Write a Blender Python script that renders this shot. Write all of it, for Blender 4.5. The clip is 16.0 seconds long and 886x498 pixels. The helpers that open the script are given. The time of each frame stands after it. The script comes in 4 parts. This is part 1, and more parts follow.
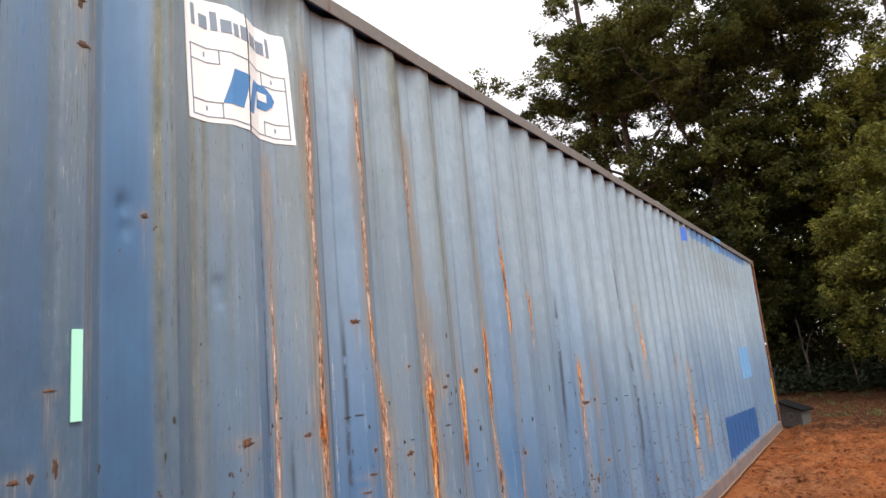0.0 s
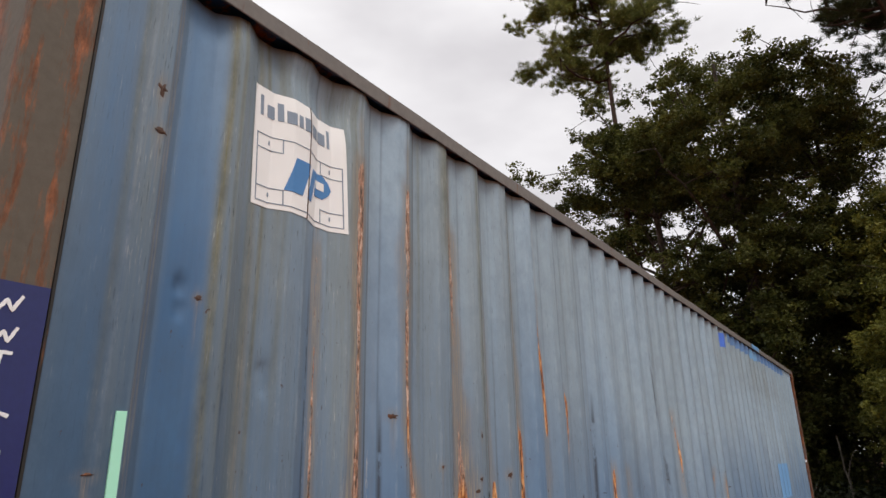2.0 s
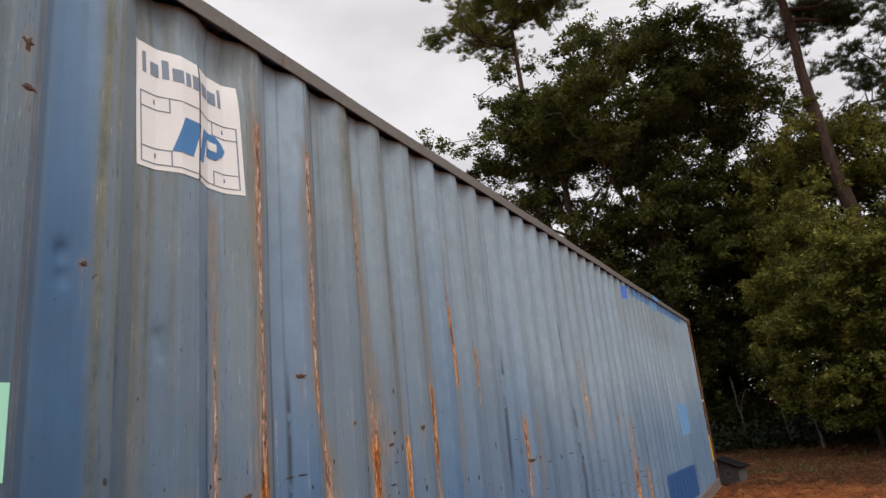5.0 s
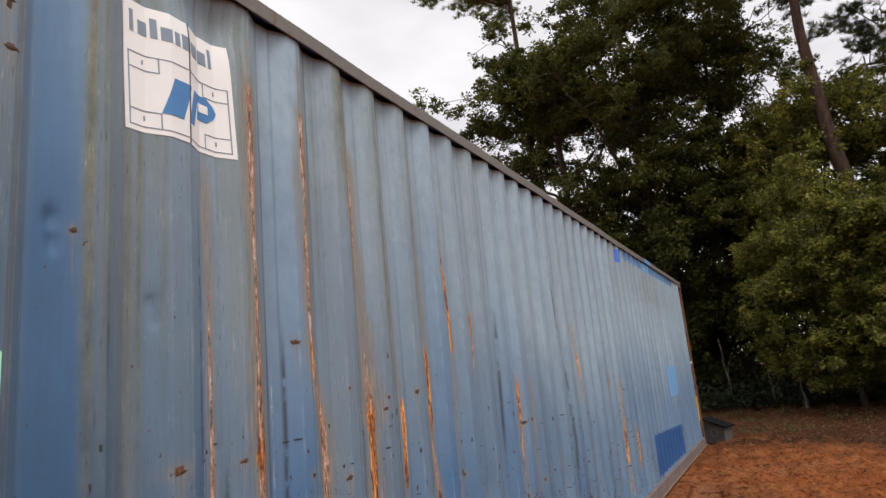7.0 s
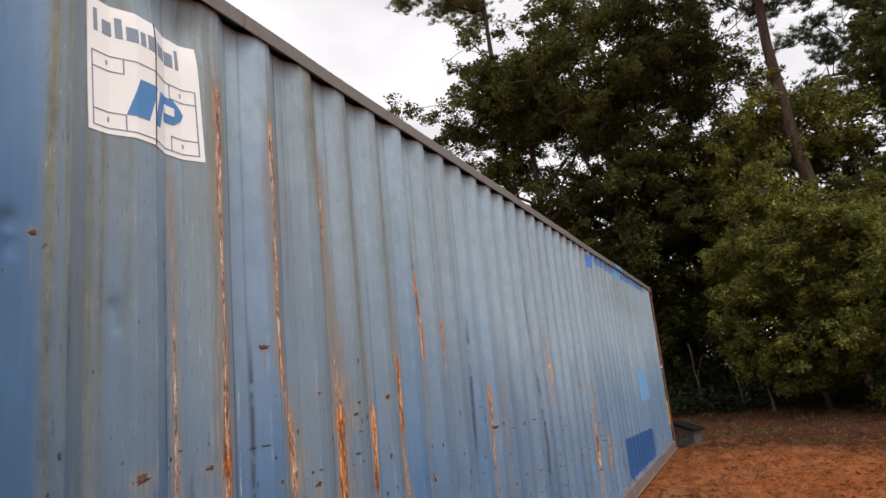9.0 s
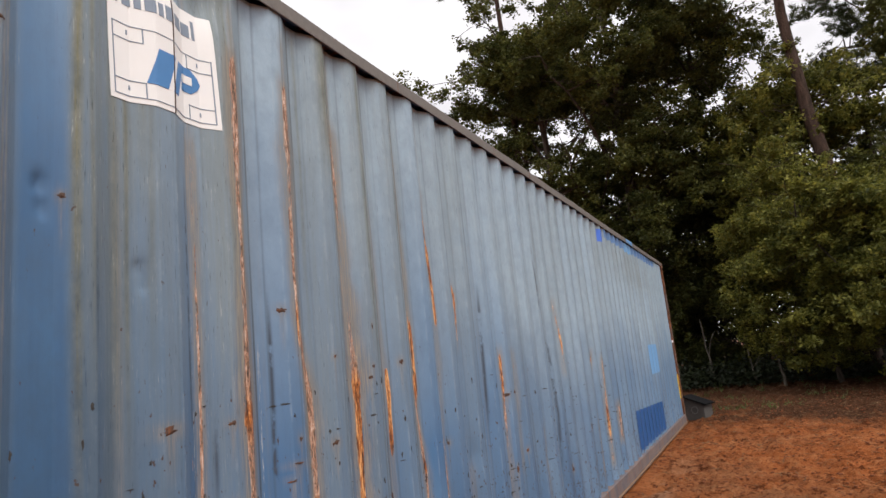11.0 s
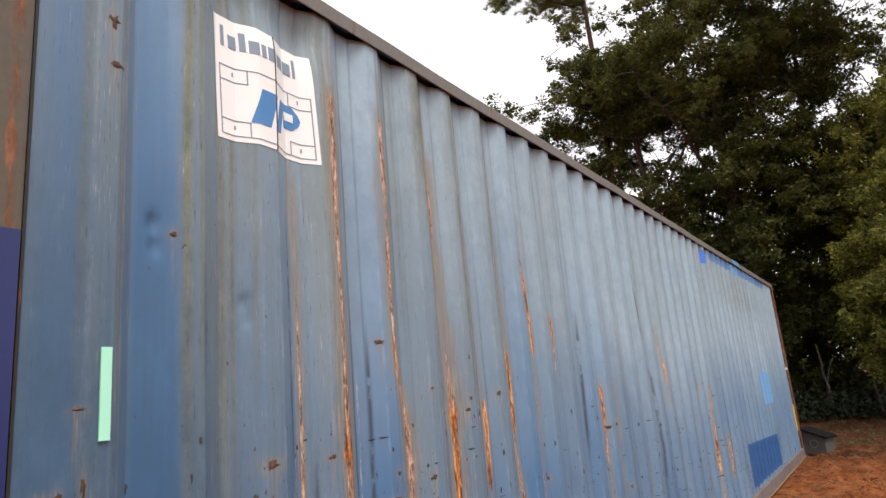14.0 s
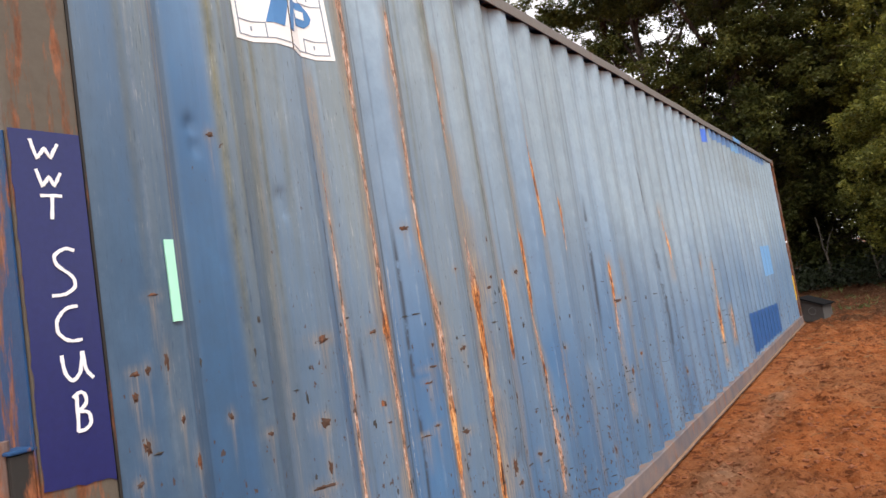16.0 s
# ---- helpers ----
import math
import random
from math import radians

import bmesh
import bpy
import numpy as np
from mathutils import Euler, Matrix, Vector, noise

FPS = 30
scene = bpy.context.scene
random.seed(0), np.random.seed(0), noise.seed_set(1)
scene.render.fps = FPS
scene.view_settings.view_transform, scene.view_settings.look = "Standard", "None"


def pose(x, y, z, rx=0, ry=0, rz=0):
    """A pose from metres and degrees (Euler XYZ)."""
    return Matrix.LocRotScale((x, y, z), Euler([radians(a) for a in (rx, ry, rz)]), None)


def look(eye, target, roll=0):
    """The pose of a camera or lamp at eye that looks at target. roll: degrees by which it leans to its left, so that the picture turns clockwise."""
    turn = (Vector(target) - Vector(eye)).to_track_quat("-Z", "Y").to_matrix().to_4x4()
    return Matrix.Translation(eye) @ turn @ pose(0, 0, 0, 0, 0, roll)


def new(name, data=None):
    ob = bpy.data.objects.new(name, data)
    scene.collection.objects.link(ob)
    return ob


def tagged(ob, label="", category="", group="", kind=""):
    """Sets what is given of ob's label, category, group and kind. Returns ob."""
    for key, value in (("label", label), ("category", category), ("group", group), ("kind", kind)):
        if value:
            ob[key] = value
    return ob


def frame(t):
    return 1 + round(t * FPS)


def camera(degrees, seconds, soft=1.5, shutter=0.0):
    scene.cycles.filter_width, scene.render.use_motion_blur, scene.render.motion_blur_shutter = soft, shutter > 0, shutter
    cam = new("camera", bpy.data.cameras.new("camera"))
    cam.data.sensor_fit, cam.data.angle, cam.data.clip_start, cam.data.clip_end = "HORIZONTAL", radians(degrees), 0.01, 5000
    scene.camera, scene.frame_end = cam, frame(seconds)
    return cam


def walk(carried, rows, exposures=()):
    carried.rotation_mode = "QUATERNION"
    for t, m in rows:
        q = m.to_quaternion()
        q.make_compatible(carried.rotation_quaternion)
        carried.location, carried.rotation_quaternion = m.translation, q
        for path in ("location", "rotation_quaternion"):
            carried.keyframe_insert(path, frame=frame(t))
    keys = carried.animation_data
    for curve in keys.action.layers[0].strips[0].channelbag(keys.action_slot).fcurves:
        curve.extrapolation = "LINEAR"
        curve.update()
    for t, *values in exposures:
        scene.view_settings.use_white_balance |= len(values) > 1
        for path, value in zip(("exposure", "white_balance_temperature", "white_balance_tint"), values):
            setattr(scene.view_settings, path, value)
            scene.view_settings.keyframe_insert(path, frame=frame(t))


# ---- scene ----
cam = camera(68.3, 16.0)
PATH = [
    (0, (-0.496, -1.517, 1.447), (1.169, -0.471, 1.816), -5.1),
    (0.5, (-0.518, -1.47, 1.491), (1.096, -0.385, 1.959), -0.1),
    (1, (-0.539, -1.468, 1.516), (1.036, -0.389, 2.11), 0.1),
    (1.5, (-0.523, -1.469, 1.505), (1.022, -0.379, 2.157), -1.5),
    (2, (-0.524, -1.455, 1.491), (1.047, -0.388, 2.116), -1.0),
    (2.5, (-0.534, -1.46, 1.483), (1.021, -0.367, 2.104), -2.5),
    (3, (-0.528, -1.442, 1.529), (1.011, -0.346, 2.185), -2.1),
    (3.5, (-0.509, -1.43, 1.505), (1.102, -0.458, 2.185), -2.5),
    (4, (-0.489, -1.45, 1.484), (1.211, -0.578, 2.074), -2.3),
    (4.5, (-0.502, -1.482, 1.465), (1.232, -0.651, 2.015), -4.0),
    (5, (-0.508, -1.498, 1.437), (1.218, -0.632, 1.959), -5.6),
    (5.2, (-0.505, -1.503, 1.44), (1.218, -0.617, 1.938), -5.9),
    (7.3, (-0.495, -1.481, 1.463), (1.271, -0.627, 1.854), -5.7),
    (7.5, (-0.489, -1.498, 1.442), (1.276, -0.651, 1.849), -6.7),
    (8, (-0.505, -1.499, 1.442), (1.265, -0.677, 1.88), -4.9),
    (8.2, (-0.481, -1.484, 1.461), (1.302, -0.686, 1.886), -5.0),
    (10.5, (-0.528, -1.519, 1.413), (1.254, -0.703, 1.813), -6.5),
    (11, (-0.536, -1.508, 1.395), (1.246, -0.672, 1.75), -5.8),
    (11.5, (-0.535, -1.503, 1.405), (1.206, -0.58, 1.749), -5.3),
    (12, (-0.52, -1.485, 1.414), (1.225, -0.563, 1.733), -6.1),
    (12.5, (-0.528, -1.5, 1.407), (1.24, -0.612, 1.701), -5.8),
    (13, (-0.528, -1.519, 1.394), (1.232, -0.625, 1.715), -8.1),
    (13.5, (-0.518, -1.502, 1.401), (1.163, -0.484, 1.773), -7.4),
    (14, (-0.505, -1.47, 1.439), (1.129, -0.406, 1.883), -4.9),
    (14.5, (-0.52, -1.489, 1.448), (1.128, -0.448, 1.896), -4.9),
    (15, (-0.498, -1.541, 1.405), (1.209, -0.554, 1.739), -7.9),
    (15.5, (-0.508, -1.587, 1.336), (1.164, -0.511, 1.542), -13.2),
    (16, (-0.651, -1.476, 1.362), (1.0, -0.357, 1.515), -8.8),
]
EXPOSURES = [(0, 1.36), (0.5, 0.98), (1, 0.75), (2.5, 0.61), (3.5, 0.61), (5, 0.6), (8, 0.86), (10.5, 0.87), (11, 0.96), (12.5, 1.09), (13.5, 1.14), (14, 1.16), (14.5, 1.02), (15.5, 0.98), (16, 1.41)]
walk(cam, [(t, look(eye, target, roll)) for t, eye, target, roll in PATH], EXPOSURES)

# ---------------------------------------------------------------- world and sun
world = bpy.data.worlds.new("overcast_sky")
scene.world = world
world.use_nodes = True
wt = world.node_tree
wt.nodes.clear()


def wnode(kind, **values):
    n = wt.nodes.new(kind)
    for key, value in values.items():
        n.inputs[key].default_value = value
    return n


SUN_EL, SUN_AZ = radians(58), radians(238)
sky = wt.nodes.new("ShaderNodeTexSky")
sky.sky_type = "NISHITA"
sky.sun_disc = False
sky.sun_elevation = SUN_EL
sky.sun_rotation = radians(90) - SUN_AZ
sky.dust_density = 3.0
wcoord = wt.nodes.new("ShaderNodeTexCoord")
wmap = wt.nodes.new("ShaderNodeMapping")
wmap.inputs["Scale"].default_value = (1.0, 1.0, 2.4)
cloud = wnode("ShaderNodeTexNoise", Scale=1.7, Detail=5.0, Roughness=0.5)
cramp = wt.nodes.new("ShaderNodeValToRGB")
cramp.color_ramp.elements[0].position = 0.34
cramp.color_ramp.elements[0].color = (0.6, 0.575, 0.585, 1)
cramp.color_ramp.elements[1].position = 0.66
cramp.color_ramp.elements[1].color = (0.97, 0.95, 0.95, 1)
cgain = wt.nodes.new("ShaderNodeVectorMath")
cgain.operation = "SCALE"
cgain.inputs["Scale"].default_value = 8.5
wmix = wt.nodes.new("ShaderNodeMix")
wmix.data_type = "RGBA"
wmix.inputs[0].default_value = 0.9
back = wnode("ShaderNodeBackground", Strength=0.1)
wout = wt.nodes.new("ShaderNodeOutputWorld")
wt.links.new(wcoord.outputs["Generated"], wmap.inputs["Vector"])
wt.links.new(wmap.outputs["Vector"], cloud.inputs["Vector"])
wt.links.new(cloud.outputs["Fac"], cramp.inputs["Fac"])
wt.links.new(cramp.outputs["Color"], cgain.inputs[0])
wt.links.new(sky.outputs["Color"], wmix.inputs[6])
wt.links.new(cgain.outputs["Vector"], wmix.inputs[7])
wt.links.new(wmix.outputs[2], back.inputs["Color"])
wt.links.new(back.outputs["Background"], wout.inputs["Surface"])

sun_data = bpy.data.lights.new("sun", "SUN")
sun_data.energy = 1.05
sun_data.angle = radians(25)
sun_data.color = (1.0, 0.96, 0.9)
sun = new("sun", sun_data)
sun_dir = Vector((math.cos(SUN_AZ) * math.cos(SUN_EL), math.sin(SUN_AZ) * math.cos(SUN_EL), math.sin(SUN_EL)))
sun.matrix_world = look(sun_dir * 40, (0, 0, 0))


# ---------------------------------------------------------------- materials
class Mat:
    """A small helper round a node material."""

    def __init__(self, name, rough=0.6, metal=0.0, spec=0.5):
        self.m = bpy.data.materials.new(name)
        self.m.use_nodes = True
        self.t = self.m.node_tree
        self.b = self.t.nodes["Principled BSDF"]
        self.b.inputs["Roughness"].default_value = rough
        self.b.inputs["Metallic"].default_value = metal
        self.b.inputs["Specular IOR Level"].default_value = spec
        self.coord = self.t.nodes.new("ShaderNodeTexCoord")

    def link(self, a, b):
        self.t.links.new(a, b)

    def noise(self, scale, detail=4.0, rough=0.55, stretch=(1, 1, 1), shift=(0, 0, 0)):
        mp = self.t.nodes.new("ShaderNodeMapping")
        mp.inputs["Scale"].default_value = stretch
        mp.inputs["Location"].default_value = shift
        n = self.t.nodes.new("ShaderNodeTexNoise")
        n.inputs["Scale"].default_value = scale
        n.inputs["Detail"].default_value = detail
        n.inputs["Roughness"].default_value = rough
        self.link(self.coord.outputs["Object"], mp.inputs["Vector"])
        self.link(mp.outputs["Vector"], n.inputs["Vector"])
        return n.outputs["Fac"]

    def ramp(self, fac, stops):
        r = self.t.nodes.new("ShaderNodeValToRGB")
        els = r.color_ramp.elements
        while len(els) < len(stops):
            els.new(0.5)
        for e, (p, c) in zip(els, stops):
            e.position = p
            e.color = (*c, 1) if isinstance(c, tuple) else (c, c, c, 1)
        self.link(fac, r.inputs["Fac"])
        return r.outputs["Color"]

    def mix(self, fac, a, b, blend="MIX"):
        n = self.t.nodes.new("ShaderNodeMix")
        n.data_type = "RGBA"
        n.blend_type = blend
        for sock, v in ((n.inputs[0], fac), (n.inputs[6], a), (n.inputs[7], b)):
            if isinstance(v, tuple):
                sock.default_value = (*v, 1)
            elif isinstance(v, (int, float)):
                sock.default_value = v
            else:
                self.link(v, sock)
        return n.outputs[2]

    def math(self, op, a, b=0.0, clamp=False):
        n = self.t.nodes.new("ShaderNodeMath")
        n.operation = op
        n.use_clamp = clamp
        for sock, v in ((n.inputs[0], a), (n.inputs[1], b)):
            if isinstance(v, (int, float)):
                sock.default_value = v
            else:
                self.link(v, sock)
        return n.outputs[0]

    def attr(self, name):
        n = self.t.nodes.new("ShaderNodeAttribute")
        n.attribute_name = name
        return n.outputs["Fac"]

    def island(self):
        return self.t.nodes.new("ShaderNodeNewGeometry").outputs["Random Per Island"]

    def color(self, v):
        if isinstance(v, tuple):
            self.b.inputs["Base Color"].default_value = (*v, 1)
        else:
            self.link(v, self.b.inputs["Base Color"])

    def rough(self, v):
        self.link(v, self.b.inputs["Roughness"])

    def bump(self, h, strength=0.3, dist=0.01):
        n = self.t.nodes.new("ShaderNodeBump")
        n.inputs["Strength"].default_value = strength
        n.inputs["Distance"].default_value = dist
        self.link(h, n.inputs["Height"])
        self.link(n.outputs["Normal"], self.b.inputs["Normal"])


RUST_DARK = (0.06, 0.026, 0.014)


def rust_colour(q, scale=22.0):
    n = q.noise(scale, 6, 0.7, (1, 1, 0.35))
    return q.ramp(n, [(0.32, RUST_DARK), (0.5, (0.16, 0.06, 0.025)), (0.62, (0.3, 0.11, 0.05)), (0.76, (0.45, 0.16, 0.05))])


def painted_panel():
    """Faded blue container paint: green film, drip streaks, rust runs, chips."""
    q = Mat("weathered_blue_paint", 0.5, 0.0, 0.25)
    wide = q.noise(1.4, 4, 0.55, (1, 1, 0.6))
    streak = q.noise(9, 7, 0.65, (3.2, 1, 0.14))
    hair = q.noise(60, 8, 0.72, (3.6, 1, 0.14), (3, 1, 0))
    nick = q.noise(60, 4, 0.6, (4.0, 1, 0.28), (9, 4, 2))
    mottle = q.noise(16, 8, 0.7, (1, 1, 0.6), (1, 2, 8))
    blue = q.mix(q.ramp(wide, [(0.35, 0.0), (0.65, 1.0)]), (0.045, 0.118, 0.25), (0.08, 0.18, 0.335))
    blue = q.mix(q.ramp(streak, [(0.45, 0.0), (0.75, 0.45)]), blue, (0.045, 0.11, 0.25))
    # faded paint, with the lighter top and far end of the wall coloured in
    blue = q.mix(q.attr("fade_and_light"), blue, (0.33, 0.43, 0.515))
    blue = q.mix(q.ramp(mottle, [(0.32, 0.3), (0.6, 0.0)]), blue, (0.1, 0.15, 0.22))
    algae = q.math("MULTIPLY", q.attr("algae"), q.ramp(streak, [(0.3, 0.5), (0.55, 1.0)]))
    film = q.mix(q.ramp(hair, [(0.3, 0.0), (0.7, 1.0)]), (0.178, 0.213, 0.218), (0.228, 0.262, 0.262))
    film = q.mix(q.ramp(streak, [(0.5, 0.0), (0.68, 0.35)]), film, (0.165, 0.175, 0.14))
    col = q.mix(q.math("MULTIPLY", algae, 0.85), blue, film)
    col = q.mix(q.math("MULTIPLY", q.attr("olive"), q.ramp(hair, [(0.3, 0.55), (0.6, 1.0)])), col, q.mix(q.ramp(mottle, [(0.35, 0.0), (0.62, 1.0)]), (0.105, 0.105, 0.068), (0.2, 0.195, 0.13)))
    dark = q.math("MULTIPLY", q.ramp(nick, [(0.3, 0.7), (0.38, 0.0)]), q.math("ADD", q.attr("algae"), 0.15, True))
    col = q.mix(dark, col, (0.045, 0.055, 0.06))
    pale = q.math("MULTIPLY", q.ramp(nick, [(0.61, 0.0), (0.69, 0.8)]), q.math("MULTIPLY", q.attr("algae"), q.ramp(mottle, [(0.45, 0.0), (0.6, 1.0)])))
    col = q.mix(pale, col, (0.42, 0.44, 0.42))
    col = q.mix(q.math("MULTIPLY", q.attr("scar"), q.ramp(mottle, [(0.42, 0.0), (0.52, 0.9)])), col, (0.04, 0.045, 0.055))
    # dark lines along the folds and paint rubbed pale on the outer edges
    col = q.mix(q.math("MULTIPLY", q.attr("fold_dark"), q.ramp(streak, [(0.32, 0.4), (0.6, 0.95)])), col, (0.05, 0.056, 0.06))
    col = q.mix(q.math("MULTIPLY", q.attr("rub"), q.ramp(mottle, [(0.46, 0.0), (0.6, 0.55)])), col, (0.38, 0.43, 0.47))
    # shade low on the wall and beside the post, put into the paint colour
    col = q.mix(q.math("MULTIPLY", q.attr("low_shade"), q.ramp(mottle, [(0.3, 0.95), (0.65, 0.7)])), col, (0.035, 0.075, 0.135))
    ragged = q.noise(90, 8, 0.72, (2.6, 1, 0.3), (7, 0, 0))
    big = q.noise(14, 6, 0.7, (3.0, 1, 0.4), (2, 7, 0))
    ragged = q.math("ADD", q.math("MULTIPLY", ragged, 0.65), q.math("MULTIPLY", big, 0.35))
    # brown stain round the runs, pale peeled paint beside them
    col = q.mix(q.math("MULTIPLY", q.attr("stain"), q.ramp(hair, [(0.35, 0.35), (0.6, 1.0)])), col, q.mix(q.ramp(hair, [(0.36, 0.0), (0.62, 1.0)]), (0.13, 0.115, 0.095), (0.31, 0.265, 0.21)))
    edge = q.math("MULTIPLY", q.math("SUBTRACT", q.math("ADD", q.attr("peel"), ragged), 1.03), 9.0, True)
    col = q.mix(edge, col, q.mix(q.ramp(hair, [(0.4, 0.0), (0.6, 1.0)]), (0.24, 0.28, 0.31), (0.58, 0.56, 0.52)))
    rust = q.math("MULTIPLY", q.math("SUBTRACT", q.math("ADD", q.attr("rust"), ragged), 0.97), 12.0, True)
    tone = q.math("ADD", q.math("MULTIPLY", q.noise(75, 6, 0.72, (3.0, 1, 0.16), (5, 5, 5)), 0.5), q.math("MULTIPLY", q.noise(60, 7, 0.75, (1.5, 1, 0.5), (1, 5, 5)), 0.5))
    rcol = q.ramp(tone, [(0.42, (0.05, 0.036, 0.03)), (0.455, (0.14, 0.09, 0.065)), (0.485, (0.27, 0.18, 0.125)), (0.51, (0.5, 0.22, 0.135)), (0.535, (0.42, 0.29, 0.21)), (0.57, (0.7, 0.52, 0.42))])
    tone = q.math("ADD", q.math("MULTIPLY", tone, 0.6), q.math("MULTIPLY", big, 0.4))
    rcol = q.mix(q.attr("glow"), rcol, q.ramp(tone, [(0.44, (0.05, 0.02, 0.012)), (0.475, (0.2, 0.07, 0.025)), (0.51, (0.46, 0.155, 0.04)), (0.55, (0.75, 0.42, 0.18))]))
    col = q.mix(rust, col, rcol)
    # small chips down to dark metal, thicker towards the much-bumped foot of the wall
    chipn = q.noise(40, 4, 0.6, (1.5, 1, 0.75), (2, 5, 1))
    chip = q.math("SUBTRACT", q.math("ADD", chipn, q.math("MULTIPLY", q.attr("chips"), 0.115)), 0.705)
    chip = q.math("MULTIPLY", chip, 40.0, True)
    col = q.mix(q.math("MULTIPLY", chip, 0.9), col, (0.07, 0.045, 0.035))
    q.color(col)
    q.rough(q.ramp(streak, [(0.3, 0.44), (0.7, 0.65)]))
    q.bump(q.math("SUBTRACT", q.math("MULTIPLY", mottle, 0.8), q.math("ADD", rust, chip)), 0.3, 0.004)
    return q.m


def rusty_steel(name, paint, amount, dust=0.0):
    """Painted steel with rust coming through."""
    q = Mat(name, 0.65, 0.0, 0.3)
    n = q.noise(7, 7, 0.7, (2.0, 1.2, 0.3))
    f = q.noise(38, 5, 0.6)
    col = q.mix(f, paint, tuple(c * 0.6 for c in paint))
    m = q.ramp(n, [(0.62 - amount * 0.35, 0.0), (0.68 - amount * 0.3, 1.0)])
    col = q.mix(m, col, rust_colour(q, 30))
    if dust:
        col = q.mix(q.ramp(q.noise(5, 5, 0.6, shift=(4, 0, 0)), [(0.35, 0.2), (0.6, dust)]), col, (0.27, 0.19, 0.15))
    q.color(col)
    q.bump(q.math("ADD", f, n), 0.4, 0.004)
    return q.m


def plain(name, c, rough=0.5, grain=0.15, scale=30.0):
    q = Mat(name, rough, 0.0, 0.4)
    n = q.noise(scale, 5, 0.6)
    q.color(q.mix(n, tuple(v * (1 - grain) for v in c), tuple(min(1, v * (1 + grain)) for v in c)))
    q.bump(n, 0.12, 0.003)
    return q.m


def clay():
    q = Mat("red_clay_soil", 0.95, 0.0, 0.1)
    big = q.noise(0.45, 5, 0.6)
    mid = q.noise(3.0, 7, 0.68, (1, 0.6, 1))
    fine = q.noise(34, 7, 0.75, (1, 0.7, 1))
    col = q.ramp(mid, [(0.3, (0.22, 0.064, 0.019)), (0.48, (0.43, 0.131, 0.04)), (0.68, (0.53, 0.2, 0.078))])
    col = q.mix(q.ramp(big, [(0.5, 0.0), (0.68, 0.5)]), col, (0.33, 0.165, 0.085))
    col = q.mix(q.ramp(fine, [(0.37, 0.85), (0.46, 0.0)]), col, (0.13, 0.036, 0.012))
    col = q.mix(q.ramp(fine, [(0.55, 0.0), (0.66, 0.6)]), col, (0.56, 0.24, 0.115))
    col = q.mix(q.math("MULTIPLY", q.attr("track"), q.ramp(mid, [(0.35, 0.2), (0.6, 0.85)])), col, (0.46, 0.27, 0.17))
    speck = q.noise(9, 9, 0.8, (1, 0.5, 1), (3, 3, 3))
    # dark specks put the small shadows between clods into the soil colour
    col = q.mix(q.ramp(speck, [(0.4, 0.9), (0.465, 0.0)]), col, (0.11, 0.03, 0.01))
    col = q.mix(q.ramp(speck, [(0.54, 0.0), (0.66, 0.7)]), col, (0.4, 0.2, 0.1))
    litter = q.ramp(fine, [(0.3, (0.02, 0.011, 0.006)), (0.5, (0.065, 0.028, 0.014)), (0.72, (0.16, 0.095, 0.05))])
    mask = q.math("ADD", q.attr("litter"), q.math("SUBTRACT", q.noise(1.3, 6, 0.65, (1, 0.4, 1)), 0.5))
    col = q.mix(q.ramp(mask, [(0.28, 0.0), (0.7, 0.95)]), col, litter)
    q.color(col)
    q.bump(q.math("ADD", q.math("ADD", fine, speck), q.math("MULTIPLY", mid, 1.2)), 1.0, 0.06)
    return q.m


def leaf(name, dark, light, glow=0.35, clumps=0.9):
    q = Mat(name, 0.55, 0.0, 0.3)
    clump = q.ramp(q.noise(clumps, 3, 0.6), [(0.36, 0.0), (0.62, 1.0)])
    r = q.ramp(q.math("ADD", q.math("MULTIPLY", q.island(), 0.5), q.math("MULTIPLY", clump, 0.5)), [(0.12, dark), (0.75, tuple((a + b) / 2 for a, b in zip(dark, light))), (1.0, light)])
    q.color(r)
    tr = q.t.nodes.new("ShaderNodeBsdfTranslucent")
    mx = q.t.nodes.new("ShaderNodeMixShader")
    mx.inputs[0].default_value = glow
    out = q.t.nodes["Material Output"]
    q.link(r, tr.inputs["Color"])
    q.link(q.b.outputs[0], mx.inputs[1])
    q.link(tr.outputs[0], mx.inputs[2])
    q.link(mx.outputs[0], out.inputs["Surface"])
    return q.m


def bark(name, a, b):
    q = Mat(name, 0.9, 0.0, 0.2)
    n = q.noise(9, 6, 0.7, (1, 1, 0.25))
    q.color(q.ramp(n, [(0.35, a), (0.65, b)]))
    q.bump(n, 0.9, 0.04)
    return q.m


M_PANEL = painted_panel()
M_RAIL = rusty_steel("weathered_grey_rail", (0.2, 0.185, 0.17), 0.08)
M_SILL = rusty_steel("dusty_bottom_rail", (0.1, 0.12, 0.16), 0.22, 0.6)
M_LIP = plain("clay_stained_steel", (0.21, 0.125, 0.08), 0.85, 0.4, 14)
M_POST = rusty_steel("brown_rusty_post", (0.13, 0.11, 0.085), 0.36)
M_POST_FAR = rusty_steel("red_brown_post", (0.2, 0.13, 0.11), 0.5)
M_END = rusty_steel("blue_door_steel", (0.014, 0.065, 0.18), 0.34)
M_BLACK = rusty_steel("black_hinge_steel", (0.03, 0.028, 0.026), 0.3)
M_SCAB = rusty_steel("rust_scab", (0.09, 0.05, 0.034), 0.22)
M_CHIP = plain("bare_dark_metal", (0.042, 0.04, 0.038), 0.7, 0.4, 60)
M_NAVY = plain("navy_roller_paint", (0.014, 0.019, 0.11), 0.33, 0.2, 60)
M_CHALK = plain("white_brushed_paint", (0.82, 0.82, 0.84), 0.6, 0.08)
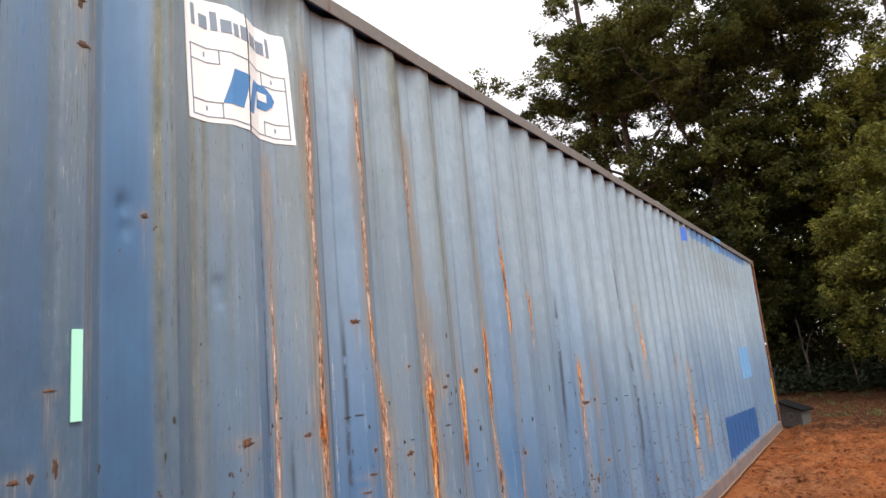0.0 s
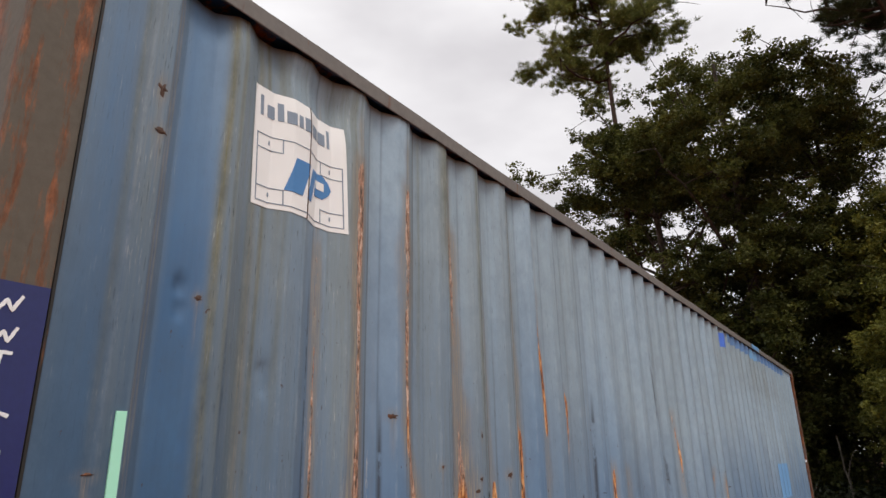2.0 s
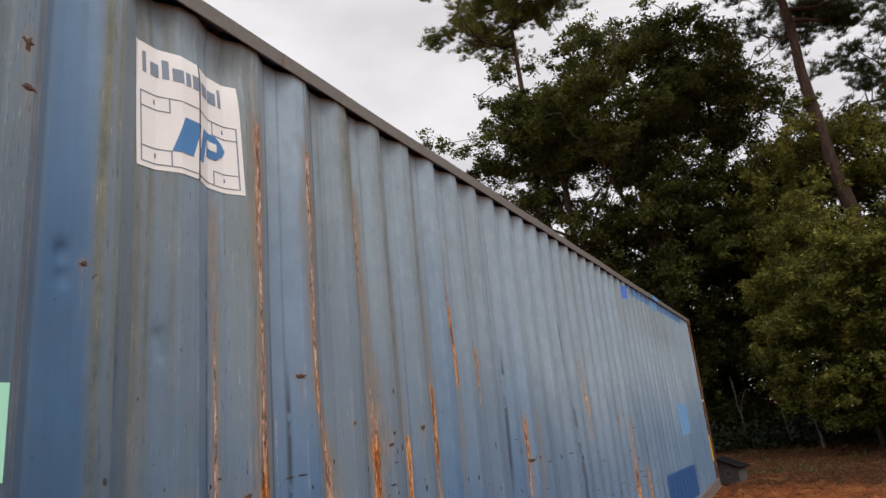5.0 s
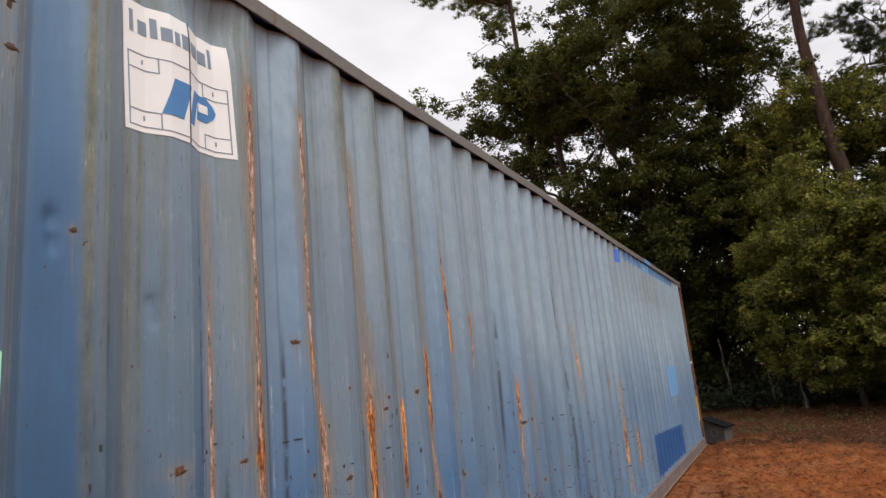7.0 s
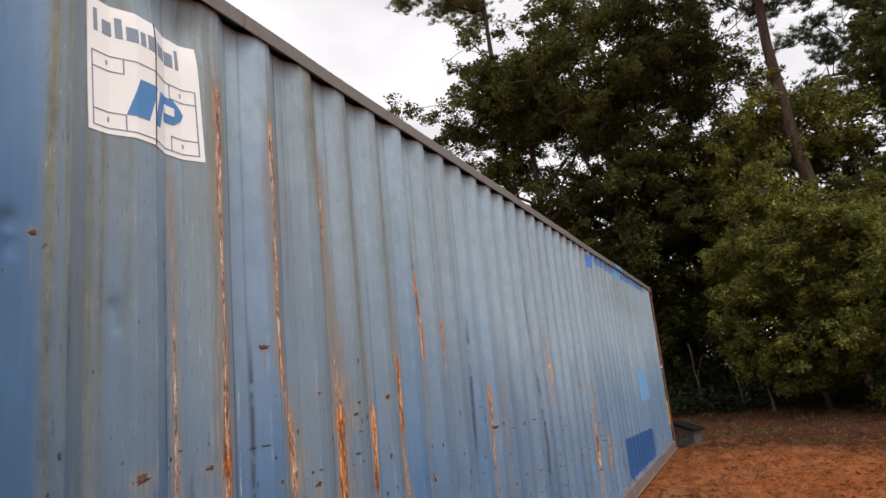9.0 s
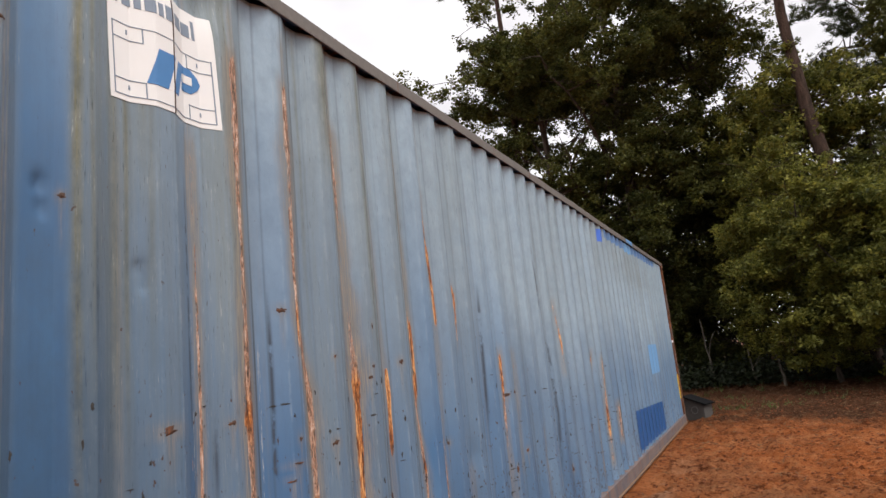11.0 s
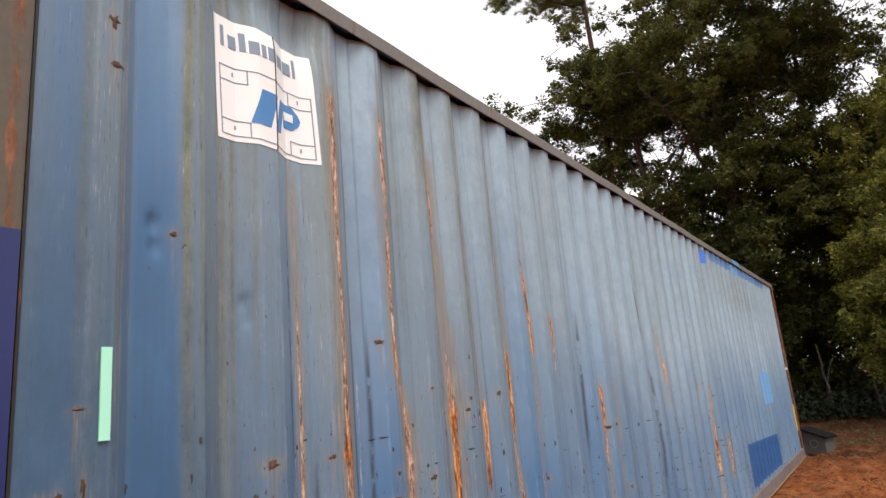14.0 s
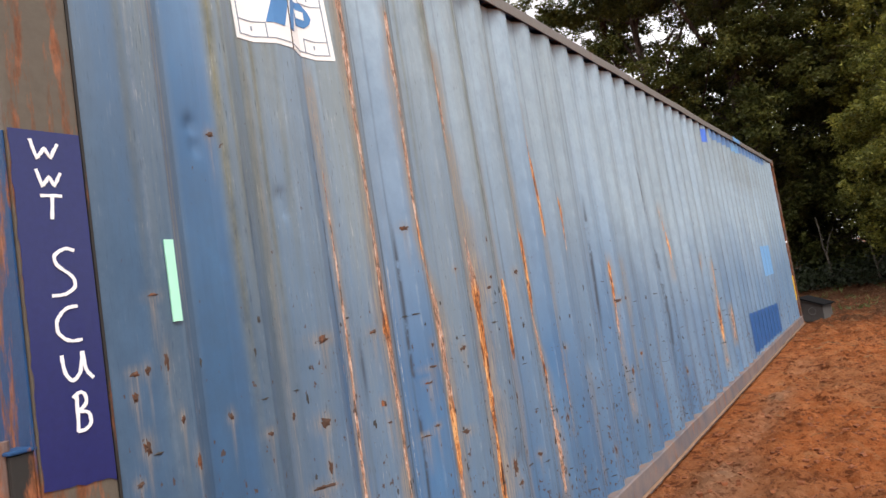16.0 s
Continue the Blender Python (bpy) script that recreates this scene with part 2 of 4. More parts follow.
M_DECAL = plain("white_vinyl", (0.8, 0.8, 0.79), 0.45, 0.04, 12)
M_DECAL_BLUE = plain("blue_vinyl", (0.06, 0.2, 0.45), 0.45, 0.1, 20)
M_LINE = plain("grey_blue_ink", (0.2, 0.25, 0.32), 0.5, 0.1)
M_MINT = plain("mint_tape", (0.4, 0.82, 0.62), 0.5, 0.03)
M_PATCH = plain("deep_blue_touch_up_paint", (0.018, 0.08, 0.235), 0.5, 0.15, 8)
M_SKYTAPE = plain("light_blue_tape", (0.14, 0.31, 0.55), 0.5, 0.08)
M_BLUETAPE = plain("bright_blue_tape", (0.06, 0.16, 0.62), 0.5, 0.1)
M_SPRAY = plain("mid_blue_overspray", (0.1, 0.2, 0.4), 0.55, 0.35, 6)
M_YELLOW = plain("yellow_tape", (0.75, 0.47, 0.03), 0.5, 0.08)
M_CLAY = clay()
M_CLOD = plain("clay_clod", (0.2, 0.064, 0.024), 0.95, 0.5, 40)
M_STRAW = plain("dry_straw", (0.19, 0.11, 0.052), 0.9, 0.4, 10)
M_BOXGREY = plain("weathered_grey_board", (0.075, 0.068, 0.064), 0.9, 0.3, 9)
M_VENT = plain("pale_vent_ring", (0.12, 0.115, 0.11), 0.8, 0.2, 20)
M_BOXLID = plain("black_roofing_felt", (0.01, 0.01, 0.011), 1.0, 0.3, 20)
M_BOXLID.node_tree.nodes["Principled BSDF"].inputs["Specular IOR Level"].default_value = 0.05
M_OAK = leaf("oak_leaves", (0.028, 0.036, 0.01), (0.19, 0.19, 0.048), 0.5)
# backlit and shaded copies of pine needles, the light put into their colour
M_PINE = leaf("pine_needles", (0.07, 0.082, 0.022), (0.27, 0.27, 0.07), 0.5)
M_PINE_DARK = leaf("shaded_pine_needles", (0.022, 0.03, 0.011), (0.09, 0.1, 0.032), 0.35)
M_BUSH = leaf("bush_leaves", (0.05, 0.062, 0.015), (0.38, 0.36, 0.072), 0.45, 1.8)
# near-black leaf colour carries the shade inside the wood
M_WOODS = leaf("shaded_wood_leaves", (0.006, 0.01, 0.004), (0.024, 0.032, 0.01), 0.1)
M_GRASS = leaf("weed_leaves", (0.05, 0.08, 0.02), (0.17, 0.19, 0.06))
M_BARK = bark("oak_bark", (0.025, 0.02, 0.016), (0.09, 0.07, 0.055))
M_PALEBARK = bark("pale_bark", (0.05, 0.043, 0.036), (0.15, 0.13, 0.105))
M_PINEBARK = bark("pine_bark", (0.025, 0.017, 0.013), (0.085, 0.055, 0.042))


# ---------------------------------------------------------------- mesh helpers
def part(name, bm, material, parent, label=""):
    """A bmesh as one mesh object under a thing or part."""
    me = bpy.data.meshes.new(name)
    bmesh.ops.recalc_face_normals(bm, faces=bm.faces)
    bm.to_mesh(me)
    bm.free()
    me.materials.append(material)
    ob = new(name, me)
    ob.parent = parent
    if label:
        tagged(ob, label)
    return ob


def array_mesh(name, verts, quads, material, parent=None, smooth=False):
    """A mesh object from arrays of vertices and quads."""
    verts, quads = np.asarray(verts, np.float32), np.asarray(quads, np.int32)
    me = bpy.data.meshes.new(name)
    me.vertices.add(len(verts))
    me.vertices.foreach_set("co", verts.ravel())
    me.loops.add(quads.size)
    me.loops.foreach_set("vertex_index", quads.ravel())
    me.polygons.add(len(quads))
    me.polygons.foreach_set("loop_start", np.arange(0, quads.size, 4, dtype=np.int32))
    me.polygons.foreach_set("use_smooth", np.full(len(quads), smooth, dtype=bool))
    me.update(calc_edges=True)
    me.validate()
    me.materials.append(material)
    ob = new(name, me)
    ob.parent = parent
    return ob


def thing(name, label, category, at=(0, 0, 0), group="", kind=""):
    ob = new(name)
    ob.empty_display_size = 0.2
    ob.location = at
    return tagged(ob, label, category, group, kind)


def block(x0, x1, y0, y1, z0, z1, bevel=0.0):
    bm = bmesh.new()
    bmesh.ops.create_cube(bm, size=1)
    for v in bm.verts:
        v.co = Vector((x0 + (v.co.x + 0.5) * (x1 - x0), y0 + (v.co.y + 0.5) * (y1 - y0), z0 + (v.co.z + 0.5) * (z1 - z0)))
    if bevel:
        bmesh.ops.bevel(bm, geom=bm.edges[:], offset=bevel, segments=2, affect="EDGES", profile=0.6)
    return bm


def ripple(a, b, seed, scale, octaves=4):
    """Smooth seeded noise from sums of sines, about -1 to 1."""
    rng = np.random.RandomState(seed)
    out = np.zeros(np.broadcast(a, b).shape)
    amp, total = 1.0, 0.0
    for o in range(octaves):
        for _ in range(3):
            th, ph = rng.uniform(0, 2 * np.pi, 2)
            f = scale * 2**o * rng.uniform(0.7, 1.4)
            out += amp * np.sin(f * (np.cos(th) * a + np.sin(th) * b) + ph)
        total += amp * 1.7
        amp *= 0.55
    return out / total


# ---------------------------------------------------------------- ground
def build_ground():
    xs = np.concatenate([[-400, -150, -60, -25], np.linspace(-10, 2.1, 30), np.linspace(2.2, 8.5, 190), np.linspace(8.55, 22, 200), np.linspace(22.5, 45, 40), [60, 100, 200, 500]])
    ys = np.concatenate([[-400, -150, -60, -30], np.linspace(-20, -6.2, 60), np.linspace(-6, -3.05, 75), np.linspace(-3, 0.6, 120), np.linspace(0.8, 30, 50), [45, 80, 160, 400]])
    gx, gy = np.meshgrid(xs, ys, indexing="ij")
    near = np.clip(1 - (np.hypot(gx - 8, gy + 2) - 22) / 20, 0, 1)
    z = near * (0.035 * ripple(gx, gy, 3, 0.9, 3) + 0.03 * ripple(gx, gy, 4, 5.0, 3) + 0.04 * ripple(gx, gy, 5, 17.0, 3) + 0.03 * ripple(gx, gy, 6, 34.0, 3) + 0.02 * np.abs(ripple(gx, gy, 7, 22.0, 3)))
    under = np.clip((gy + 0.25) / 0.25, 0, 1) * np.clip(1 - np.abs(gx - 6) / 7, 0, 1)
    z = np.where(under > 0, z * (1 - 0.8 * np.clip(under * 3, 0, 1)), z) - 0.02
    # low spoil bank beside the container's foot
    z += near * 0.05 * np.exp(-(((gy + 0.75) / 0.35) ** 2)) * (0.6 + 0.5 * ripple(gx, gy, 8, 1.7, 3)) * np.clip((gx - 1) / 2, 0, 1) * np.clip((13 - gx) / 2, 0, 1)
    z += 0.25 * np.clip((gx - 15) / 8, 0, 1) * near
    nx, ny = gx.shape
    verts = np.stack([gx, gy, z], -1).reshape(-1, 3)
    idx = np.arange(nx * ny).reshape(nx, ny)
    quads = np.stack([idx[:-1, :-1], idx[1:, :-1], idx[1:, 1:], idx[:-1, 1:]], -1).reshape(-1, 4)
    ob = array_mesh("ground", verts, quads, M_CLAY, smooth=True)
    lit = np.clip((gx - 8.6 + 0.9 * ripple(gx, gy, 12, 0.8, 3) - 0.35 * np.minimum(0, gy + 1.5)) / 6, 0, 1)
    a = ob.data.attributes.new("litter", "FLOAT", "POINT")
    a.data.foreach_set("value", lit.ravel().astype(np.float32))
    # trodden pale strip along the container
    tr = np.exp(-(((gy + 0.42 + 0.05 * ripple(gx, gx * 0, 13, 1.1, 2)) / 0.13) ** 2)) * np.clip(0.6 + 0.6 * ripple(gx, gy, 14, 2.2, 3), 0, 1) * np.clip((9.5 - gx) / 4, 0, 1) * np.clip((gx - 1) / 2, 0, 1)
    a = ob.data.attributes.new("track", "FLOAT", "POINT")
    a.data.foreach_set("value", tr.ravel().astype(np.float32))
    return tagged(ob, "bare red clay ground with leaf litter towards the trees", "ground", kind="structure")


ground = build_ground()


def ground_z(x, y):
    ok, place, _, _ = ground.ray_cast(Vector((x, y, 5)), Vector((0, 0, -1)))
    return place.z if ok else 0.0


# ---------------------------------------------------------------- shipping container
LENGTH, WIDTH, TOP = 12.192, 2.438, 2.9
PITCH, DEPTH, FACE = 0.27, 0.036, 0.006
FIRST = LENGTH - 40 * PITCH
POST = 0.128
SILL_TOP, RAIL_LOW = 0.15, 2.83
container = thing("shipping_container", "faded blue corrugated steel shipping container with rust streaks", "container")


def profile(x):
    """Depth of the corrugated sheet at x; the first trough is wider than the rest."""
    x = np.asarray(x, float)
    f = np.mod((x - FIRST) / PITCH, 1.0)
    d = np.interp(f, [0.0, 0.01, 0.23, 0.25, 0.49, 0.51, 0.73, 0.75, 0.99, 1.0], [0.02, 0.06, 0.95, 1.0, 1.0, 0.95, 0.05, 0.0, 0.0, 0.02])
    first = np.interp(x, [0.335, 0.39, 0.49, 0.545], [0.0, 1.0, 1.0, 0.0])
    d = np.where(x < FIRST - 3 * PITCH - 0.02, first, d)
    d = np.where(x > FIRST + 39.74 * PITCH, 0.0, d)
    return FACE + DEPTH * d


DENTS = ((0.47, 2.84, 0.1, 0.03), (0.68, 2.85, 0.09, 0.02), (0.452, 1.945, 0.02, 0.017), (0.458, 1.885, 0.018, 0.014), (0.736, 1.752, 0.018, 0.015), (0.742, 1.705, 0.016, 0.013),
         (1.9, 0.62, 0.06, 0.012), (2.9, 0.9, 0.08, 0.012), (1.02, 2.72, 0.09, 0.02), (0.83, 2.74, 0.1, 0.025), (4.2, 0.7, 0.1, 0.014))


def surface(x, z):
    """Depth of the outer sheet with dents and waviness."""
    y = profile(x) + 0.0025 * ripple(x, z * 0.5, 21, 4.0, 3)
    for cx, cz, r, d in DENTS:
        y = y + d * np.exp(-((x - cx) ** 2 + (z - cz) ** 2) / r**2)
    return y


# rust runs down the folds: points (height, x), half width, strength, orange from, orange to, pale peel beside it, stain
RUNS = ((((2.24, 0.937), (1.6, 0.946), (1.2, 0.946), (0.8, 0.933), (0.2, 0.922)), 0.0105, 0.66, 0.0, 0.0, 0.25, 0.8),
        (((2.62, 1.112), (2.1, 1.11), (1.6, 1.118), (1.2, 1.122), (0.8, 1.12), (0.2, 1.115)), 0.022, 0.66, 1.4, 1.2, 0.3, 1.0),
        (((2.6, 1.385), (2.3, 1.392), (1.9, 1.388), (1.6, 1.392), (1.35, 1.47), (1.2, 1.48), (0.7, 1.475), (0.2, 1.465)), 0.025, 0.64, 1.0, 0.62, 0.25, 0.9),
        (((2.1, 1.378), (1.8, 1.38), (1.5, 1.386)), 0.008, 0.9, 1.7, 1.5, 0.2, 0.4),
        (((2.52, 1.71), (2.1, 1.74), (1.7, 1.765), (1.3, 1.785), (0.8, 1.78), (0.2, 1.762)), 0.028, 0.54, 1.45, 0.5, 0.2, 1.0),
        (((1.46, 1.783), (1.2, 1.793), (0.95, 1.784)), 0.01, 0.9, 1.5, 0.9, 0.1, 0.3),
        (((0.85, 1.782), (0.55, 1.77), (0.25, 1.765)), 0.02, 0.78, 0.9, 0.2, 0.2, 0.5),
        (((2.2, 1.97), (1.8, 1.992), (1.45, 2.02), (1.0, 2.025), (0.5, 2.003), (0.2, 1.995)), 0.014, 0.42, 0.7, 0.3, 0.1, 0.5),
        (((1.46, 2.034), (1.3, 2.04), (1.05, 2.032)), 0.016, 1.0, 1.5, 1.0, 0.1, 0.3),
        (((2.6, 2.235), (2.2, 2.25), (1.9, 2.27), (1.5, 2.293), (1.2, 2.288), (0.9, 2.325), (0.5, 2.34), (0.3, 2.33)), 0.016, 0.6, 1.7, 1.2, 0.2, 0.7),
        (((1.68, 2.292), (1.5, 2.3), (1.28, 2.296)), 0.013, 1.0, 1.75, 1.2, 0.1, 0.3),
        (((1.05, 2.31), (0.9, 2.328)), 0.014, 0.8, 1.1, 0.8, 0.3, 0.3),
        (((2.4, 2.53), (2.0, 2.552), (1.7, 2.58), (1.4, 2.57), (1.1, 2.55), (0.6, 2.54)), 0.013, 0.5, 2.2, 1.6, 0.2, 0.5),
        (((2.12, 2.55), (1.8, 2.575), (1.62, 2.582)), 0.013, 0.82, 2.2, 1.5, 0.3, 0.3),
        (((1.92, 2.79), (1.78, 2.84), (1.5, 2.832)), 0.013, 0.66, 2.0, 1.6, 0.3, 0.4),
        (((1.52, 3.434), (1.2, 3.43), (0.9, 3.42), (0.45, 3.44)), 0.013, 0.6, 1.5, 1.15, 0.3, 0.6),
        (((1.5, 3.69), (1.2, 3.695), (0.7, 3.66)), 0.013, 0.56, 1.45, 1.2, 0.2, 0.5),
        (((1.9, 4.775), (1.5, 4.82), (1.25, 4.82)), 0.015, 0.58, 1.75, 1.4, 0.3, 0.5),
        (((1.45, 5.88), (0.8, 5.72), (0.3, 5.69)), 0.019, 0.56, 1.4, 1.1, 0.3, 0.8),
        (((1.4, 6.2), (0.9, 6.17), (0.3, 6.15)), 0.019, 0.56, 0.9, 0.5, 0.3, 0.8),
        (((0.9, 6.72), (0.45, 6.7)), 0.024, 0.6, 0.0, 0.0, 0.2, 0.8),
        (((0.95, 4.1), (0.25, 4.08)), 0.016, 0.5, 0.0, 0.0, 0.2, 0.5),
        (((0.9, 2.86), (0.25, 2.84)), 0.014, 0.45, 0.0, 0.0, 0.2, 0.4))

# scabs of rust: place, half width, half height
SCABS = ((0.803, 1.297, 0.028, 0.011), (1.044, 1.29, 0.012, 0.007), (0.771, 1.05, 0.017, 0.014), (1.047, 1.046, 0.009, 0.012),
         (0.466, 1.138, 0.008, 0.009), (0.678, 1.09, 0.006, 0.011), (0.204, 1.128, 0.011, 0.017), (0.188, 1.245, 0.007, 0.014),
         (0.194, 1.3, 0.013, 0.006), (0.226, 1.305, 0.006, 0.01), (0.276, 1.32, 0.006, 0.022), (0.177, 1.05, 0.009, 0.007), (0.332, 1.06, 0.006, 0.022),
         (0.302, 1.172, 0.006, 0.01), (0.259, 1.482, 0.015, 0.003), (0.56, 1.07, 0.012, 0.006), (0.77, 0.918, 0.006, 0.022), (0.746, 0.865, 0.03, 0.006),
         (1.309, 1.652, 0.015, 0.009), (1.365, 1.2, 0.009, 0.009), (1.581, 1.156, 0.013, 0.012), (1.344, 1.12, 0.03, 0.004), (1.317, 1.065, 0.018, 0.004),
         (1.324, 0.905, 0.014, 0.005), (1.279, 0.878, 0.022, 0.004), (1.541, 0.83, 0.02, 0.009), (1.851, 0.6, 0.016, 0.034), (1.869, 0.525, 0.014, 0.012),
         (2.599, 1.01, 0.014, 0.01), (1.6, 1.48, 0.01, 0.007), (1.876, 1.43, 0.01, 0.007), (1.854, 1.385, 0.009, 0.007), (2.124, 1.44, 0.012, 0.012),
         (1.888, 1.6, 0.006, 0.013), (0.313, 2.451, 0.012, 0.02), (0.322, 2.33, 0.018, 0.008), (0.503, 1.92, 0.008, 0.008), (3.45, 1.185, 0.03, 0.01),
         (3.66, 1.19, 0.026, 0.01), (2.5, 0.6, 0.03, 0.012), (1.06, 0.98, 0.012, 0.004))
scab_rng = random.Random(77)
SCABS += tuple((scab_rng.uniform(1.9, 5.5), 0.3 + 0.6 * scab_rng.random(), scab_rng.uniform(0.008, 0.014), scab_rng.uniform(0.008, 0.022)) for _ in range(22))


def build_side():
    xs = np.concatenate([np.arange(POST, 2.7, 0.004), np.arange(2.7, 4.5, 0.006), np.arange(4.5, LENGTH - POST, 0.0135), [LENGTH - POST]])
    zs = np.linspace(SILL_TOP - 0.01, RAIL_LOW + 0.004, 128)
    gx, gz = np.meshgrid(xs, zs, indexing="ij")
    gy = surface(gx, gz)
    nx, nz = gx.shape
    idx = np.arange(nx * nz).reshape(nx, nz)
    quads = np.stack([idx[:-1, :-1], idx[1:, :-1], idx[1:, 1:], idx[:-1, 1:]], -1).reshape(-1, 4)
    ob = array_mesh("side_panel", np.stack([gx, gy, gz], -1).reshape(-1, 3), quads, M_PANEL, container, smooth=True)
    tagged(ob, "corrugated blue side wall with green film, rust runs and chipped paint")
    f = np.mod((gx - FIRST) / PITCH, 1.0)
    rust, peel, stain, glow = (np.zeros_like(gx) for _ in range(4))
    for k, (points, w, amp, hot_top, hot_foot, pale, brown) in enumerate(RUNS):
        pz, px = [p[0] for p in points][::-1], [p[1] for p in points][::-1]
        xc = np.interp(gz, pz, px) + 0.0025 * ripple(gz, 0 * gz + k, 40 + k, 9.0, 3)
        top, foot = pz[-1], pz[0]
        span = np.clip((top - gz) / 0.1, 0, 1) * np.clip((gz - foot + 0.06) / 0.1, 0, 1)
        vary = 0.92 + 0.3 * ripple(gz, 0 * gz + 3 * k, 60 + k, 5.0, 4)
        w = 1.3 * w * (1 + 0.4 * ripple(gz, 0 * gz + 5 * k, 80 + k, 9.0, 3))
        hot = np.clip((hot_top - gz) / 0.08, 0, 1) * np.clip((gz - hot_foot) / 0.08, 0, 1)
        run = amp * (1.02 + 0.2 * hot) * vary * span * np.exp(-(((gx - xc) / w) ** 2))
        glow = np.where(run > rust, hot, glow)
        rust = np.maximum(rust, run)
        side_x = -1.9 if k == 0 else 1.5
        peel = np.maximum(peel, pale * 0.72 * vary * span * np.clip((2.35 - gz) / 0.5, 0.3, 1) * np.exp(-(((gx - xc - side_x * w) / (0.75 * w + 0.002)) ** 2)))
        stain = np.maximum(stain, brown * np.clip(span * 1.5, 0, 1) * np.exp(-(((gx - xc) / (1.45 * w + 0.005)) ** 4)))
        # thin brown trace from the top rail down to the run
        if top > 2.1:
            trace = brown * np.clip((2.78 - gz) / 0.1, 0, 1) * np.clip((gz - top + 0.2) / 0.2, 0, 1) * np.exp(-(((gx - xc) / (0.5 * w + 0.003)) ** 2))
            stain = np.maximum(stain, 0.75 * trace)
    # flaked silver bands beside the first two runs
    peel = np.maximum(peel, 0.55 * np.exp(-(((gx - 1.207) / 0.014) ** 2)) * np.clip((1.9 - gz) / 0.4, 0, 1))
    peel = np.maximum(peel, 0.56 * np.exp(-(((gx - 0.918) / 0.008) ** 2)) * np.clip((1.95 - gz) / 0.3, 0, 1) * np.clip((gz - 0.7) / 0.3, 0, 1))
    flake = np.exp(-(((gx - 0.905) / 0.007) ** 2) - ((gz - 1.2) / 0.05) ** 2) + 0.7 * np.exp(-(((gx - 0.9) / 0.005) ** 2) - ((gz - 1.42) / 0.06) ** 2)
    rust = np.maximum(rust, 0.62 * flake)
    rng = np.random.RandomState(5)
    for k in range(-3, 40):
        # fainter brown lines along the other troughs
        xc = FIRST + k * PITCH + 0.1 + 0.02 * rng.uniform(-1, 1)
        line = rng.uniform(0.1, 0.5) * np.clip(1.7 - gz * rng.uniform(0.4, 0.9), 0, 1) * np.exp(-(((gx - xc) / 0.012) ** 2))
        rust, stain = np.maximum(rust, 0.75 * line), np.maximum(stain, 0.6 * line)
    for x, z, w, h in SCABS:
        drip = np.clip((gz - z + 0.16) / 0.16, 0, 1) * (gz < z + h) * np.exp(-(((gx - x) / (0.6 * w)) ** 2))
        halo = np.exp(-(((gx - x) / (1.7 * w)) ** 2) - ((gz - z) / (1.7 * h + 0.004)) ** 2)
        stain = np.maximum(stain, np.maximum(0.75 * drip, 0.85 * halo))
    # grey-green film in upright bands, thick near the door end, none on the bare blue folds
    film = 0.5 + 0.25 * ripple(gx, gz * 0.12, 31, 11.0, 4) - 0.2 * np.clip(gx - 1.9, 0, 1.4) + 0.08 * (gz - 1.6)
    film += 0.5 * np.exp(-(((gx - 8.8) / 2.0) ** 4) - ((gz - 2.5) / 0.3) ** 4) * (0.6 + 0.4 * ripple(gx, gz, 36, 3.0, 3))
    for cx, w, a in ((0.2, 0.06, -0.35), (0.3, 0.04, 0.25), (0.62, 0.1, 0.35), (0.8, 0.08, 0.12), (1.03, 0.07, 0.4), (1.62, 0.1, 0.2), (1.9, 0.07, 0.25),
                     (0.46, 0.062, -0.9), (0.905, 0.025, -0.25), (1.3, 0.1, -0.75), (2.08, 0.06, -0.25), (2.4, 0.08, -0.4)):
        film += a * np.exp(-(((gx - cx) / w) ** 4))
    film = np.clip(film, 0, 1) * np.clip((gz + 0.5) / 1.6, 0.5, 1)
    # olive runs where water drips off the roof
    olive = np.zeros_like(gx)
    for cx, w, a, foot in ((0.25, 0.012, 0.45, 1.2), (0.536, 0.012, 0.85, 0.9), (0.575, 0.007, 0.55, 1.2), (0.66, 0.016, 0.6, 1.0), (0.698, 0.008, 0.7, 1.1), (0.745, 0.02, 0.5, 1.9), (0.765, 0.01, 0.35, 1.3),
                           (1.085, 0.012, 0.4, 1.3), (1.66, 0.05, 0.75, 2.1), (1.72, 0.022, 0.6, 1.9), (1.92, 0.02, 0.5, 1.3), (1.5, 0.012, 0.35, 1.5), (2.2, 0.014, 0.3, 1.8), (2.48, 0.012, 0.3, 1.7), (2.76, 0.012, 0.3, 1.6)):
        xc = cx + 0.004 * ripple(gz, 0 * gz + 9 * cx, 70, 4.0, 3)
        olive = np.maximum(olive, 1.2 * a * np.clip((gz - foot) / 0.5, 0, 1) * np.exp(-(((gx - xc) / w) ** 2)))
    # paint fading, plus light on the upper and far wall put into colour
    fade_and_light = np.clip(-0.16 + 0.98 * (gz - 0.8) / 1.9 + 0.11 * np.clip(gx - 0.9, 0, 3) * np.clip((gz - 0.6) / 1.2, 0, 1) + 0.18 * ripple(gx, gz, 33, 1.3, 3), 0.0, 0.95)
    fade_and_light *= np.clip(0.18 + (gx - 0.35) / 0.8, 0.18, 1)
    fade_and_light = np.clip(fade_and_light + 0.3 * np.clip((gx - 1.5) / 3.5, 0, 1) + 0.12 * ripple(gx, gz * 0.3, 37, 9.0, 3), 0, 0.95)
